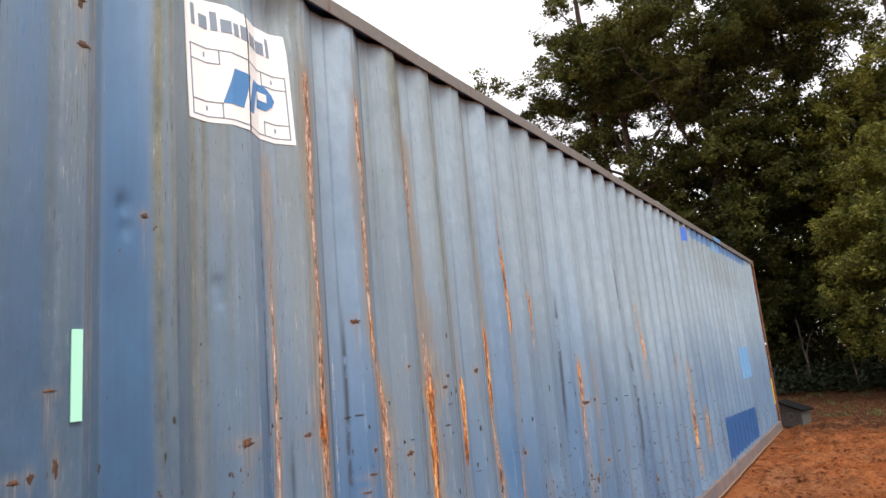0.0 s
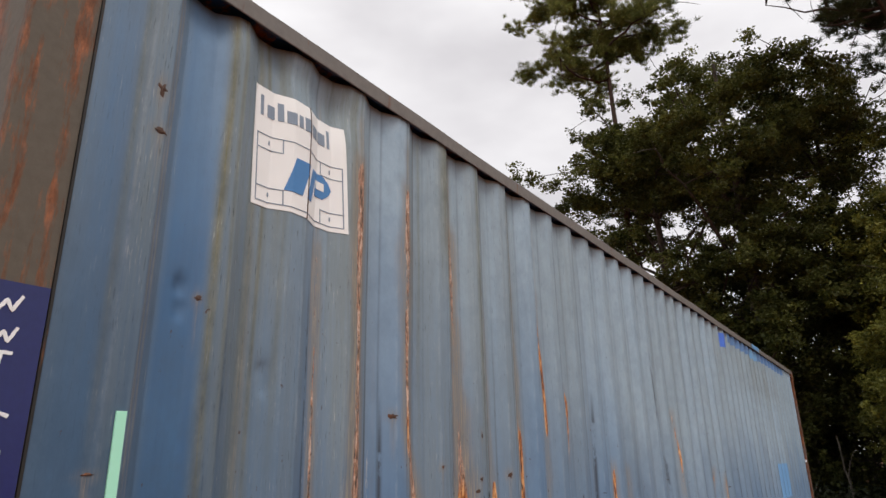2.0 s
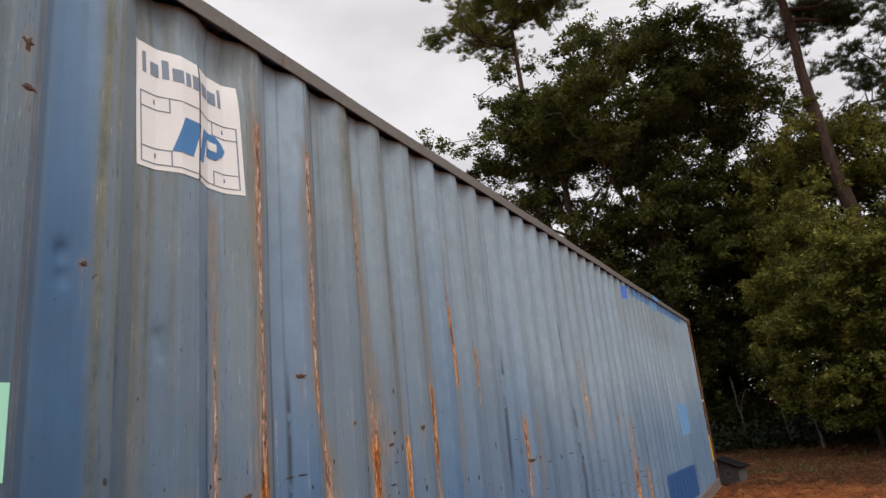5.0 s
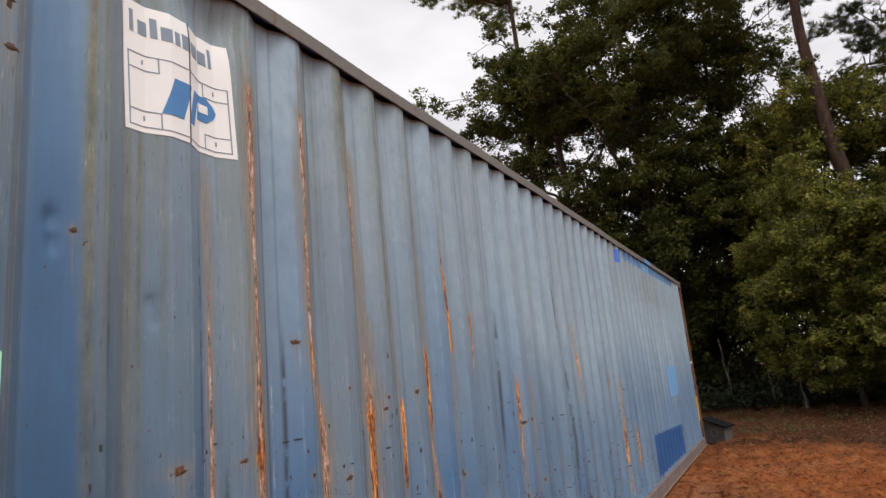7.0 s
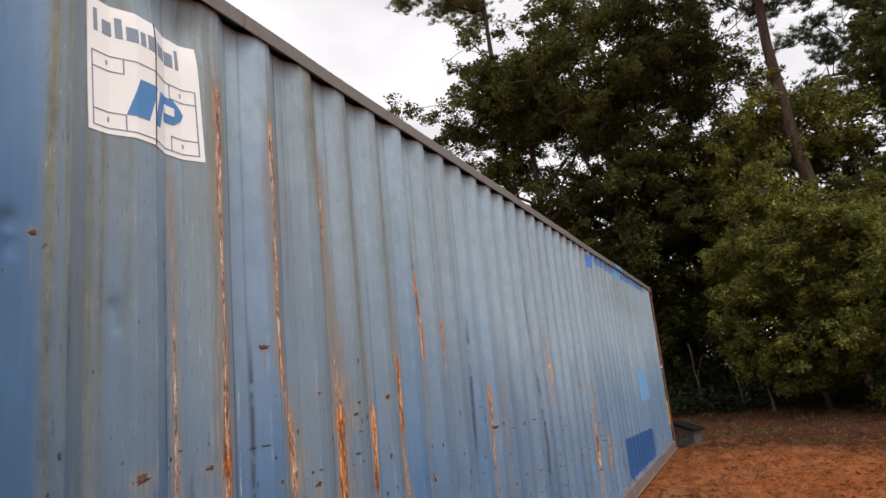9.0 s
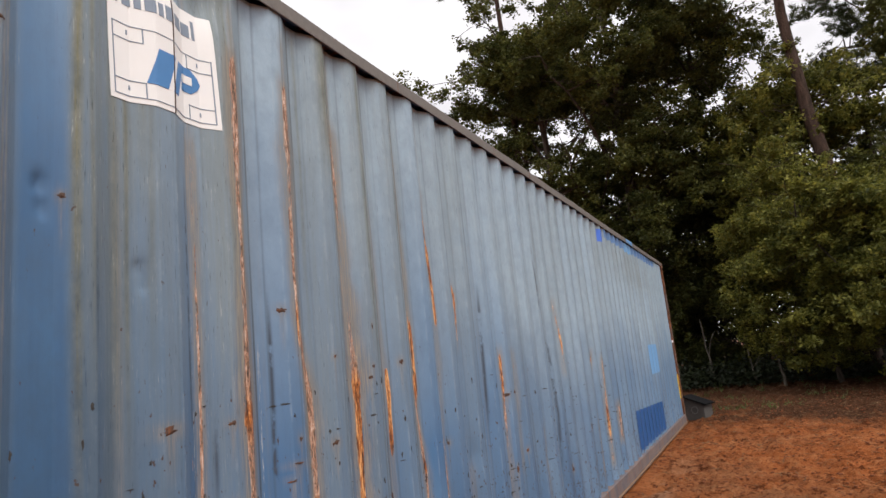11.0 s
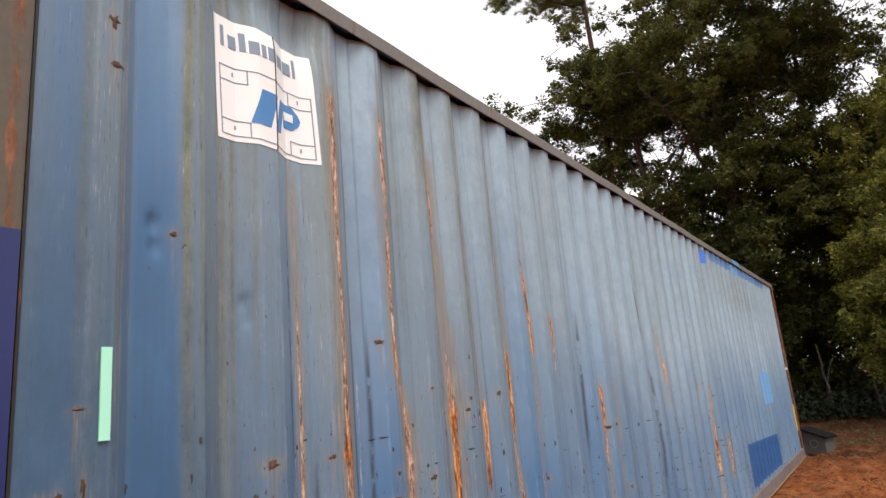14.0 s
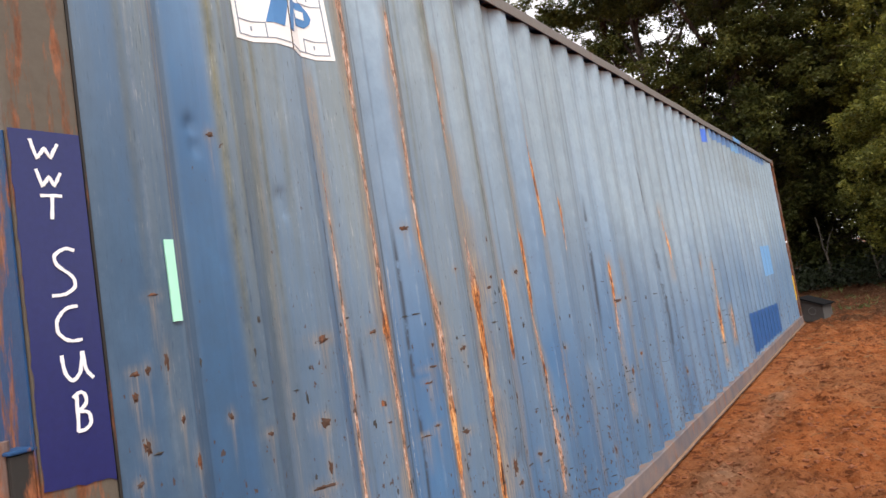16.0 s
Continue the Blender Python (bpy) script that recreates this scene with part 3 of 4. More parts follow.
    # painted shade: first flat by the post, wall foot, lower door end
    low_shade = np.clip((0.345 - gx) / 0.02, 0, 1) * np.clip((2.45 - gz) / 1.1 + 0.15 * ripple(gx, gz, 38, 4.0, 3), 0, 0.85)
    low_shade = np.maximum(low_shade, 0.4 * np.clip((1.0 - gz) / 0.7, 0, 1) * np.clip((7 - gx) / 3, 0, 1) * (0.8 + 0.4 * ripple(gx, gz * 0.4, 27, 6.0, 3)))
    low_shade = np.maximum(low_shade, 0.75 * np.clip((0.95 - gx) / 0.4, 0, 1) * np.clip((2.15 - gz) / 0.9, 0, 1))
    scar = np.zeros_like(gx)
    for points in (((2.3, 4.3), (1.8, 4.32), (1.46, 4.5), (0.97, 4.53), (0.5, 4.5)), ((1.9, 3.17), (1.0, 3.15)), ((1.5, 5.0), (0.4, 4.95)), ((1.6, 3.6), (0.6, 3.55)), ((1.6, 6.8), (0.4, 6.75)),
                   ((1.75, 1.27), (0.4, 1.25)), ((1.2, 7.35), (0.3, 7.3)), ((2.1, 0.903), (1.2, 0.912)), ((1.9, 0.58), (1.5, 0.585)), ((1.35, 1.0), (1.0, 0.995))):
        pz, px = [p[0] for p in points][::-1], [p[1] for p in points][::-1]
        xc = np.interp(gz, pz, px) + 0.004 * ripple(gz, 0 * gz + px[0], 90, 6.0, 3)
        wide = 0.004 + 0.0022 * px[0]
        scar = np.maximum(scar, np.clip((pz[-1] - gz) / 0.2, 0, 1) * np.clip((gz - pz[0]) / 0.2, 0, 1) * np.exp(-(((gx - xc) / wide) ** 2)))
    chips = np.clip(1.15 - gz * 0.75 + 0.25 * ripple(gx, gz, 35, 3.0, 2), -0.3, 1)
    # narrow dark lines at the trough corners and near each outer edge
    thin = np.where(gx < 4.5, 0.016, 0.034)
    fold_dark = np.exp(-(((f - 0.25) / thin) ** 2)) + 0.45 * np.exp(-(((f - 0.5) / thin) ** 2)) + 0.55 * np.exp(-(((f - 0.955) / thin) ** 2))
    fold_dark *= np.clip(0.75 + 0.5 * ripple(gx * 3, gz, 39, 2.0, 3), 0.15, 1) * np.clip((gx - 0.55) / 0.3, 0, 1)
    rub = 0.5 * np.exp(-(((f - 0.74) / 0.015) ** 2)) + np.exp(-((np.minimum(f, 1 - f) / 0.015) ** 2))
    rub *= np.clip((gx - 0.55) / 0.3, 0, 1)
    tan = np.zeros_like(gx)
    for cx, w, a in ((0.274, 0.006, 0.4), (0.344, 0.0035, 1.0), (0.358, 0.003, 0.9)):
        rub += a * np.exp(-(((gx - cx) / w) ** 2))
        tan = np.maximum(tan, a * np.exp(-(((gx - cx - 0.001) / (1.3 * w)) ** 2)) * np.clip((gz - 1.3) / 0.4, 0.1, 0.75))
    stain = np.maximum(stain, np.where(gx > 0.3, tan, 0.2 * tan))
    for name, values in (("rust", rust), ("peel", peel), ("stain", stain), ("glow", glow), ("algae", film), ("olive", olive), ("fade_and_light", fade_and_light), ("chips", chips), ("fold_dark", fold_dark), ("rub", rub), ("scar", scar), ("low_shade", low_shade)):
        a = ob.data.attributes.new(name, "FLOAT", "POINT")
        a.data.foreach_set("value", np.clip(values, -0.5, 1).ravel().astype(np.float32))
    return ob


side = build_side()


def rail(name, material, y0, y1, z0, z1, label, x0=POST, x1=LENGTH - POST, seed=1, sag=0.004):
    """A long box rail with slight dents."""
    xs = np.arange(x0, x1 + 0.05, 0.1)
    xs[-1] = x1
    ring = np.array([[y0, z0], [y1, z0], [y1, z1], [y0, z1]])
    b = min(0.006, 0.35 * min(y1 - y0, z1 - z0))
    loop = []
    for i in range(4):
        p, a, c = ring[i], ring[i - 1], ring[(i + 1) % 4]
        loop += [p + b * (a - p) / np.linalg.norm(a - p), p + b * (c - p) / np.linalg.norm(c - p)]
    loop = np.array(loop)
    verts = []
    for x in xs:
        dz, dy = sag * ripple(np.array(x), np.array(0.0), seed, 2.5, 3), sag * ripple(np.array(x), np.array(0.0), seed + 1, 3.0, 3)
        verts += [(x, p[0] + dy, p[1] + dz) for p in loop]
    n = len(loop)
    quads = [(i * n + j, i * n + (j + 1) % n, (i + 1) * n + (j + 1) % n, (i + 1) * n + j) for i in range(len(xs) - 1) for j in range(n)]
    return tagged(array_mesh(name, verts, quads, material, container), label)


rail("top_rail", M_RAIL, -0.008, -0.002, RAIL_LOW, 2.893, "grey weathered steel top rail, open below", seed=51, sag=0.003)
rail("rail_flange", M_RAIL, -0.0015, 0.075, 2.884, 2.892, "", seed=51, sag=0.002)
rail("bottom_rail", M_SILL, -0.016, 0.05, -0.015, SILL_TOP, "dusty bottom rail stained with red clay", seed=61)
rail("rail_lip", M_LIP, -0.04, -0.0165, 0.018, 0.03, "clay-stained lower lip of the bottom rail", seed=61)
rail("top_rail", M_RAIL, WIDTH - 0.06, WIDTH, RAIL_LOW, 2.893, "", seed=71)
rail("bottom_rail", M_SILL, WIDTH - 0.06, WIDTH, -0.015, SILL_TOP, "", seed=81)


def post(name, x0, x1, y0, y1, material, label):
    return part(name, block(x0, x1, y0, y1, 0.118, TOP - 0.118, 0.008), material, container, label)


post("corner_post", -0.03, POST - 0.004, 0.0, 0.2, M_POST, "brown rust-stained corner post")
post("corner_post", LENGTH - POST + 0.06, LENGTH, -0.004, 0.15, M_POST_FAR, "reddish rusty corner post")
post("corner_post", 0.0, POST, WIDTH - 0.2, WIDTH, M_POST, "")
post("corner_post", LENGTH - POST, LENGTH, WIDTH - 0.15, WIDTH, M_POST_FAR, "")
for cx in (-0.024, LENGTH - 0.17):
    for cy in (-0.008, WIDTH - 0.154):
        for cz in (-0.012, TOP - 0.118):
            bm = block(cx, cx + 0.174, cy, cy + 0.162, cz, cz + 0.118, 0.01)
            part("corner_casting", bm, M_POST_FAR, container)
# thin lip between post and sheet
part("seam_strip", block(POST - 0.003, POST + 0.004, 0.002, 0.03, SILL_TOP, RAIL_LOW, 0.001), M_BLACK, container)


def corrugated(name, horizontal_roof):
    """Roof or far wall: plain corrugated sheet."""
    xs = np.arange(0.1, LENGTH - 0.1, 0.0675)
    other = (0.04, WIDTH - 0.04) if horizontal_roof else (SILL_TOP - 0.01, RAIL_LOW + 0.01)
    verts, quads = [], []
    for i, x in enumerate(xs):
        d = float(profile(x))
        for v in other:
            verts.append((x, v, TOP - 0.02 - d * 0.5) if horizontal_roof else (x, WIDTH - d, v))
        if i:
            quads.append((2 * i - 2, 2 * i, 2 * i + 1, 2 * i - 1))
    return array_mesh(name, verts, quads, M_END, container)


corrugated("roof_sheet", True)
corrugated("side_panel", False)
part("end_wall", block(LENGTH - 0.09, LENGTH - 0.06, 0.14, WIDTH - 0.14, 0.1, TOP - 0.1, 0.004), M_END, container)
part("floor_deck", block(0.1, LENGTH - 0.1, 0.05, WIDTH - 0.05, 0.1, 0.14, 0.004), M_RAIL, container)
for y0, y1 in ((0.215, WIDTH / 2 - 0.006), (WIDTH / 2 + 0.006, WIDTH - 0.215)):
    part("end_door", block(-0.01, 0.04, y0, y1, 0.12, TOP - 0.12, 0.006), M_END, container, "blue steel end door")
# blue end plate of the post, beside the door, with its hinge
part("end_plate", block(-0.036, -0.031, 0.006, 0.19, 0.3, 1.857, 0.002), M_END, container, "blue post edge with orange rust chips")


def build_hinge(z):
    bm = block(-0.078, -0.028, 0.012, 0.075, z - 0.05, z + 0.05, 0.006)
    hinge = part("hinge", bm, M_BLACK, container, "black steel hinge lug with rusty pin")
    bm = bmesh.new()
    bmesh.ops.create_cone(bm, cap_ends=True, segments=14, radius1=0.016, radius2=0.016, depth=0.16, matrix=pose(-0.08, 0.045, z))
    part("hinge_pin", bm, M_POST_FAR, hinge)
    part("hinge_cap", block(-0.084, -0.022, 0.006, 0.08, z + 0.052, z + 0.06, 0.003), M_END, hinge)


build_hinge(1.135)


# ---- what is painted or stuck on the wall
LX0, LX1, LZ0, LZ1 = 0.637, 1.031, 2.248, 2.652
LEAN = 0.018


def conform(name, x0, x1, z0, z1, material, parent, label="", lift=0.002, shape=None, step=0.012, zstep=0.03, lean=0.0):
    """A thin skin that follows the sheet; shape(u, v) gives a slanted or trimmed outline in the range 0 to 1."""
    nu, nv = max(2, int(abs(x1 - x0) / step) + 1), max(2, int(abs(z1 - z0) / zstep) + 1)
    u, v = np.meshgrid(np.linspace(0, 1, nu), np.linspace(0, 1, nv), indexing="ij")
    if shape:
        uu, vv = shape(u, v)
    else:
        uu, vv = u, v
    x, z = x0 + (x1 - x0) * uu, z0 + (z1 - z0) * vv
    x = x + lean * (LZ1 - z) / (LZ1 - LZ0)
    front = np.stack([x, surface(x, z) - lift, z], -1).reshape(-1, 3)
    rear = front + np.array([0, lift * 0.7, 0])
    idx = np.arange(nu * nv).reshape(nu, nv)
    q = np.stack([idx[:-1, :-1], idx[1:, :-1], idx[1:, 1:], idx[:-1, 1:]], -1).reshape(-1, 4)
    rim = np.concatenate([idx[:, 0], idx[-1, 1:], idx[-2::-1, -1], idx[0, -2:0:-1]])
    n = nu * nv
    r = np.stack([rim, np.roll(rim, -1), np.roll(rim, -1) + n, rim + n], -1)
    ob = array_mesh(name, np.concatenate([front, rear]), np.concatenate([q, r]), material, parent, smooth=False)
    return tagged(ob, label) if label else ob




def on_logo(name, u0, u1, v0, v1, material, lift, shape=None):
    w, h = LX1 - LX0, LZ1 - LZ0
    return conform(name, LX0 + u0 * w, LX0 + u1 * w, LZ0 + v0 * h, LZ0 + v1 * h, material, logo, "", lift, shape, 0.01, 0.02, LEAN)


logo = conform("logo_sticker", LX0, LX1, LZ0, LZ1, M_DECAL, container, "white square company sticker with blue emblem, creased over the folds", 0.002, None, 0.006, 0.02, LEAN)
# outline with its corner boxes
for u0, u1, v0, v1 in ((0.035, 0.043, 0.04, 0.6), (0.957, 0.965, 0.04, 0.6), (0.043, 0.957, 0.04, 0.047), (0.043, 0.957, 0.592, 0.599),
                       (0.043, 0.262, 0.16, 0.167), (0.262, 0.269, 0.047, 0.167), (0.738, 0.957, 0.16, 0.167), (0.731, 0.738, 0.047, 0.167),
                       (0.043, 0.262, 0.475, 0.482), (0.262, 0.269, 0.475, 0.592), (0.738, 0.957, 0.475, 0.482), (0.731, 0.738, 0.475, 0.592)):
    on_logo("ink_line", u0, u1, v0, v1, M_LINE, 0.0035)
for u, v in ((0.15, 0.09), (0.84, 0.09), (0.15, 0.52), (0.84, 0.52)):
    on_logo("ink_line", u, u + 0.012, v, v + 0.035, M_LINE, 0.0035)
# emblem: slanted bar, slanted stem and a rounded lobe
slant = lambda u, v: (u * 0.62 + v * 0.38, v)
on_logo("emblem_bar", 0.27, 0.55, 0.17, 0.47, M_DECAL_BLUE, 0.0038, slant)
on_logo("emblem_stem", 0.5, 0.68, 0.17, 0.47, M_DECAL_BLUE, 0.004, lambda u, v: (u * 0.42 + v * 0.58, v))
on_logo("emblem_lobe", 0.66, 0.86, 0.26, 0.47, M_DECAL_BLUE, 0.0042, lambda u, v: (u * np.sqrt(np.clip(1 - (2 * v - 1) ** 2, 0.25, 1)) + 0.12 * (v - 0.5) * (1 - u), v))
on_logo("emblem_slot", 0.66, 0.77, 0.33, 0.4, M_DECAL, 0.0056)
# the word as plain bars of its rhythm
for u, w, h in ((0.06, 0.03, 0.17), (0.13, 0.07, 0.11), (0.225, 0.045, 0.16), (0.295, 0.08, 0.11), (0.4, 0.045, 0.11), (0.47, 0.085, 0.12), (0.58, 0.09, 0.11), (0.695, 0.09, 0.11), (0.815, 0.03, 0.17)):
    on_logo("word_bar", u, u + w, 0.755, 0.755 + h, M_LINE, 0.0036)
conform("crease_line", 0.851, 0.855, LZ0, LZ1, M_SCAB, logo, "", 0.0044, None, 0.004, 0.02)

conform("mint_tape", 0.304, 0.329, 1.41, 1.617, M_MINT, container, "strip of pale mint tape", 0.0065)
conform("touch_up_patch", 7.55, 9.85, 0.19, 0.655, M_PATCH, container, "square of deeper blue touch-up paint", 0.002, lambda u, v: (u, v * (1 - 0.16 * u)), 0.0135)
conform("light_blue_tape", 9.27, 9.97, 1.0, 1.42, M_SKYTAPE, container, "light blue strip stuck to the wall", 0.003, None, 0.0135)
conform("bright_blue_tape", 6.86, 7.2, 2.64, 2.79, M_BLUETAPE, container, "bright blue strip under the top rail", 0.003, None, 0.0135)
conform("light_blue_tape", 8.57, 9.08, 2.7, 2.82, M_SKYTAPE, container, "light blue strip under the top rail", 0.003, None, 0.0135)
part("light_blue_tape", block(8.6, 9.06, -0.016, -0.013, 2.835, 2.89), M_SKYTAPE, container)
conform("overspray_band", 7.25, 11.2, 2.725, 2.828, M_SPRAY, container, "band of mid blue overspray under the rail", 0.0015, None, 0.0135)
part("yellow_tape", block(11.86, 11.98, 0.0005, 0.005, 0.44, 0.86), M_YELLOW, container, "strip of yellow tape beside the corner")
part("bolt_head", block(11.96, 11.99, -0.012, 0.012, 1.42, 1.46, 0.006), M_CHALK, container)


# navy sign painted on the corner post, with its brushed letters
def build_sign():
    nu, nv = 10, 40
    rng = np.random.RandomState(9)
    u, v = np.meshgrid(np.linspace(0, 1, nu), np.linspace(0, 1, nv), indexing="ij")
    x = -0.0285 + 0.1485 * u
    x[0] += 0.004 * rng.rand(nv)
    z = 1.1 - 0.015 * u + (1.861 - 1.1 + 0.015 * u) * v
    z[:, 0] += 0.004 * rng.uniform(-1, 1, nu)
    y = np.full_like(x, -0.0025) + 0.0006 * ripple(x * 3, z, 3, 30.0, 2)
    idx = np.arange(nu * nv).reshape(nu, nv)
    q = np.stack([idx[:-1, :-1], idx[1:, :-1], idx[1:, 1:], idx[:-1, 1:]], -1).reshape(-1, 4)
    front = np.stack([x, y, z], -1).reshape(-1, 3)
    rim = np.concatenate([idx[:, 0], idx[-1, 1:], idx[-2::-1, -1], idx[0, -2:0:-1]])
    r = np.stack([rim, np.roll(rim, -1), np.roll(rim, -1) + nu * nv, rim + nu * nv], -1)
    return array_mesh("painted_sign", np.concatenate([front, front + np.array([0, 0.002, 0])]), np.concatenate([q, r]), M_NAVY, container)


sign = tagged(build_sign(), "navy painted strip on the post with white hand-brushed letters")


def stroke(points, w, rng, curve=True):
    """A brushed stroke through (x, z) points."""
    p = np.array(points, float)
    n = 7 * (len(p) - 1) + 1
    s = np.linspace(0, len(p) - 1, n)
    x, z = np.interp(s, range(len(p)), p[:, 0]), np.interp(s, range(len(p)), p[:, 1])
    if curve:
        for _ in range(9):
            x[1:-1], z[1:-1] = (x[:-2] + 2 * x[1:-1] + x[2:]) / 4, (z[:-2] + 2 * z[1:-1] + z[2:]) / 4
    t = np.stack([np.gradient(x), np.gradient(z)], -1)
    t /= np.linalg.norm(t, axis=1)[:, None] + 1e-9
    ww = w * (1 + 0.22 * rng.uniform(-1, 1, n)) * 0.5
    a = np.stack([x - t[:, 1] * ww, z + t[:, 0] * ww], -1)
    ww = w * (1 + 0.22 * rng.uniform(-1, 1, n)) * 0.5
    b = np.stack([x + t[:, 1] * ww, z - t[:, 0] * ww], -1)
    return a, b


def letter(strokes, cx, cz, w, h, seed, thick=0.0072):
    rng = np.random.RandomState(seed)
    bm = bmesh.new()
    for i, (pts, curve) in enumerate(strokes):
        y = -0.0048 - 0.0003 * i
        a, b = stroke([(cx + (px - 0.5) * w, cz + (pz - 0.5) * h) for px, pz in pts], thick, rng, curve)
        rows = [[bm.verts.new((p[0], yy, p[1])) for p in side_pts] for side_pts, yy in ((a, y), (b, y), (a, y + 0.0018), (b, y + 0.0018))]
        for j in range(len(a) - 1):
            bm.faces.new((rows[0][j], rows[1][j], rows[1][j + 1], rows[0][j + 1]))
            bm.faces.new((rows[0][j], rows[0][j + 1], rows[2][j + 1], rows[2][j]))
            bm.faces.new((rows[1][j], rows[3][j], rows[3][j + 1], rows[1][j + 1]))
    return part("letter", bm, M_CHALK, sign)


W_STROKES = [(((0.0, 1.0), (0.2, 0.05), (0.5, 0.6), (0.7, 0.1), (1.0, 0.85)), False)]
letter(W_STROKES, 0.0415, 1.8185, 0.056, 0.045, 1)
letter(W_STROKES, 0.045, 1.7545, 0.05, 0.04, 2)
letter([(((0.0, 0.98), (1.0, 1.0)), False), (((0.55, 1.0), (0.45, 0.0)), False)], 0.0455, 1.69, 0.046, 0.053, 3)
letter([(((1.0, 0.93), (0.7, 1.0), (0.2, 0.86), (0.25, 0.62), (0.85, 0.4), (0.95, 0.15), (0.5, 0.0), (0.0, 0.0)), True)], 0.0535, 1.549, 0.056, 0.104, 4)
letter([(((0.95, 1.0), (0.5, 0.98), (0.1, 0.65), (0.1, 0.3), (0.5, 0.03), (1.0, 0.05)), True)], 0.0505, 1.432, 0.056, 0.078, 5)
letter([(((0.0, 0.95), (0.05, 0.3), (0.3, 0.0), (0.6, 0.3), (0.7, 1.0)), True), (((0.7, 1.0), (0.75, 0.3), (1.0, 0.05)), True)], 0.0625, 1.34, 0.062, 0.064, 6)
letter([(((0.25, 0.95), (0.15, 0.0)), False), (((0.0, 0.85), (0.5, 1.0), (0.85, 0.85), (0.75, 0.6), (0.2, 0.5)), True), (((0.2, 0.5), (0.9, 0.45), (1.0, 0.15), (0.6, 0.0), (0.1, 0.0)), True)], 0.062, 1.246, 0.034, 0.084, 7)


# rust scabs where the wall was knocked
def scab(x, z, w, h, seed, name="rust_scab", material=None):
    material = material or M_SCAB
    rng = np.random.RandomState(seed)
    bm = bmesh.new()
    on_post = x < POST
    def place(px, pz, lift):
        y = 0.0 if on_post else float(surface(np.array(px), np.array(pz)))
        return bm.verts.new((px, y - lift, pz))
    mid = place(x, z, 0.003)
    n = 15
    rings = []
    for r, lift in ((0.6, 0.0022), (1.0, 0.0004)):
        ring = []
        for i in range(n):
            a = 2 * math.pi * i / n
            k = r * rng.uniform(0.4, 1.4)
            ring.append(place(x + w * k * math.cos(a), z + h * k * math.sin(a), lift * rng.uniform(0.6, 1.2)))
        rings.append(ring)
    for i in range(n):
        j = (i + 1) % n
        bm.faces.new((mid, rings[0][i], rings[0][j]))
        bm.faces.new((rings[0][i], rings[1][i], rings[1][j], rings[0][j]))
    return part(name, bm, material, side)


for i, (x, z, w, h) in enumerate(SCABS):
    scab(x, z, w, h, 100 + i)
rng_s = np.random.RandomState(77)
for i in range(430):
    sx, sz = 0.2 + 7.3 * rng_s.rand() ** 0.9, 0.2 + 1.2 * rng_s.rand() ** 1.4
    if i % 6 == 0:
        sx, sz = rng_s.uniform(2.0, 6.5), 0.74 + 0.05 * rng_s.normal()
    flat = rng_s.rand() < 0.45
    scab(sx, sz, (rng_s.uniform(0.006, 0.018) if flat else rng_s.uniform(0.002, 0.005)) * (1 + 0.1 * sx), rng_s.uniform(0.0015, 0.004) if flat else rng_s.uniform(0.006, 0.018), 300 + i, "paint_chip", M_CHIP)


# ---------------------------------------------------------------- box beside the far corner
def build_box():
    box = thing("wooden_box", "small weathered grey box with a black sloping lid on the soil", "box", (12.6, -0.13, 0.02))
    box.rotation_euler = (0, 0, radians(-18))
    box.scale = (0.82, 0.82, 0.82)
    for x0 in (-0.02, 0.4):
        bm = block(x0, x0 + 0.02, -0.2, 0.2, -0.05, 0.36, 0.004)
        for v in bm.verts:
            if v.co.z > 0.1:
                v.co.z += 0.36 * v.co.y
        part("side_board", bm, M_BOXGREY, box)
    for y0, y1, top in ((-0.22, -0.2, 0.27), (0.2, 0.22, 0.42)):
        part("end_board", block(-0.02, 0.42, y0, y1, -0.05, top, 0.005), M_BOXGREY, box)
    bm = block(-0.07, 0.46, -0.3, 0.27, 0.0, 0.03, 0.006)
    bmesh.ops.transform(bm, matrix=pose(0, 0, 0.375, 20, 0, 0), verts=bm.verts)
    part("lid", bm, M_BOXLID, box, "black felt-covered sloping lid")
    tv, tq = [], []
    tube([(-0.026, 0.075 * math.cos(a), 0.17 + 0.075 * math.sin(a)) for a in np.linspace(0, 2 * math.pi, 25)], [0.01] * 25, 6, tv, tq)
    array_mesh("vent_ring", [tuple(v) for v in tv], tq, M_VENT, box)
    return box



# ---------------------------------------------------------------- trees
def tube(path, radii, sides, verts, quads):
    """A tapered tube along a path, appended to the lists."""
    base = len(verts)
    path = [Vector(p) for p in path]
    for i, p in enumerate(path):
        d = (path[min(i + 1, len(path) - 1)] - path[max(i - 1, 0)]).normalized()
        a = d.orthogonal().normalized() if abs(d.z) < 0.9 else Vector((1, 0, 0)).cross(d).normalized()
        b = d.cross(a)
        for s in range(sides):
            th = 2 * math.pi * s / sides
            verts.append(p + float(radii[i]) * (math.cos(th) * a + math.sin(th) * b))
    for i in range(len(path) - 1):
        for s in range(sides):
            t = (s + 1) % sides
            quads.append((base + i * sides + s, base + i * sides + t, base + (i + 1) * sides + t, base + (i + 1) * sides + s))


build_box()


def bent(a, b, rng, bend, n=6, droop=0.0):
    """A wavering path from a to b."""
    a, b = np.array(a, float), np.array(b, float)
    s = np.linspace(0, 1, n)[:, None]
    mid = rng.normal(0, bend, 3)
    p = a + (b - a) * s + np.sin(np.pi * s) * mid + np.array([0, 0, droop]) * np.sin(np.pi * s)
    p[1:-1] += rng.normal(0, bend * 0.18, (n - 2, 3))
    return p


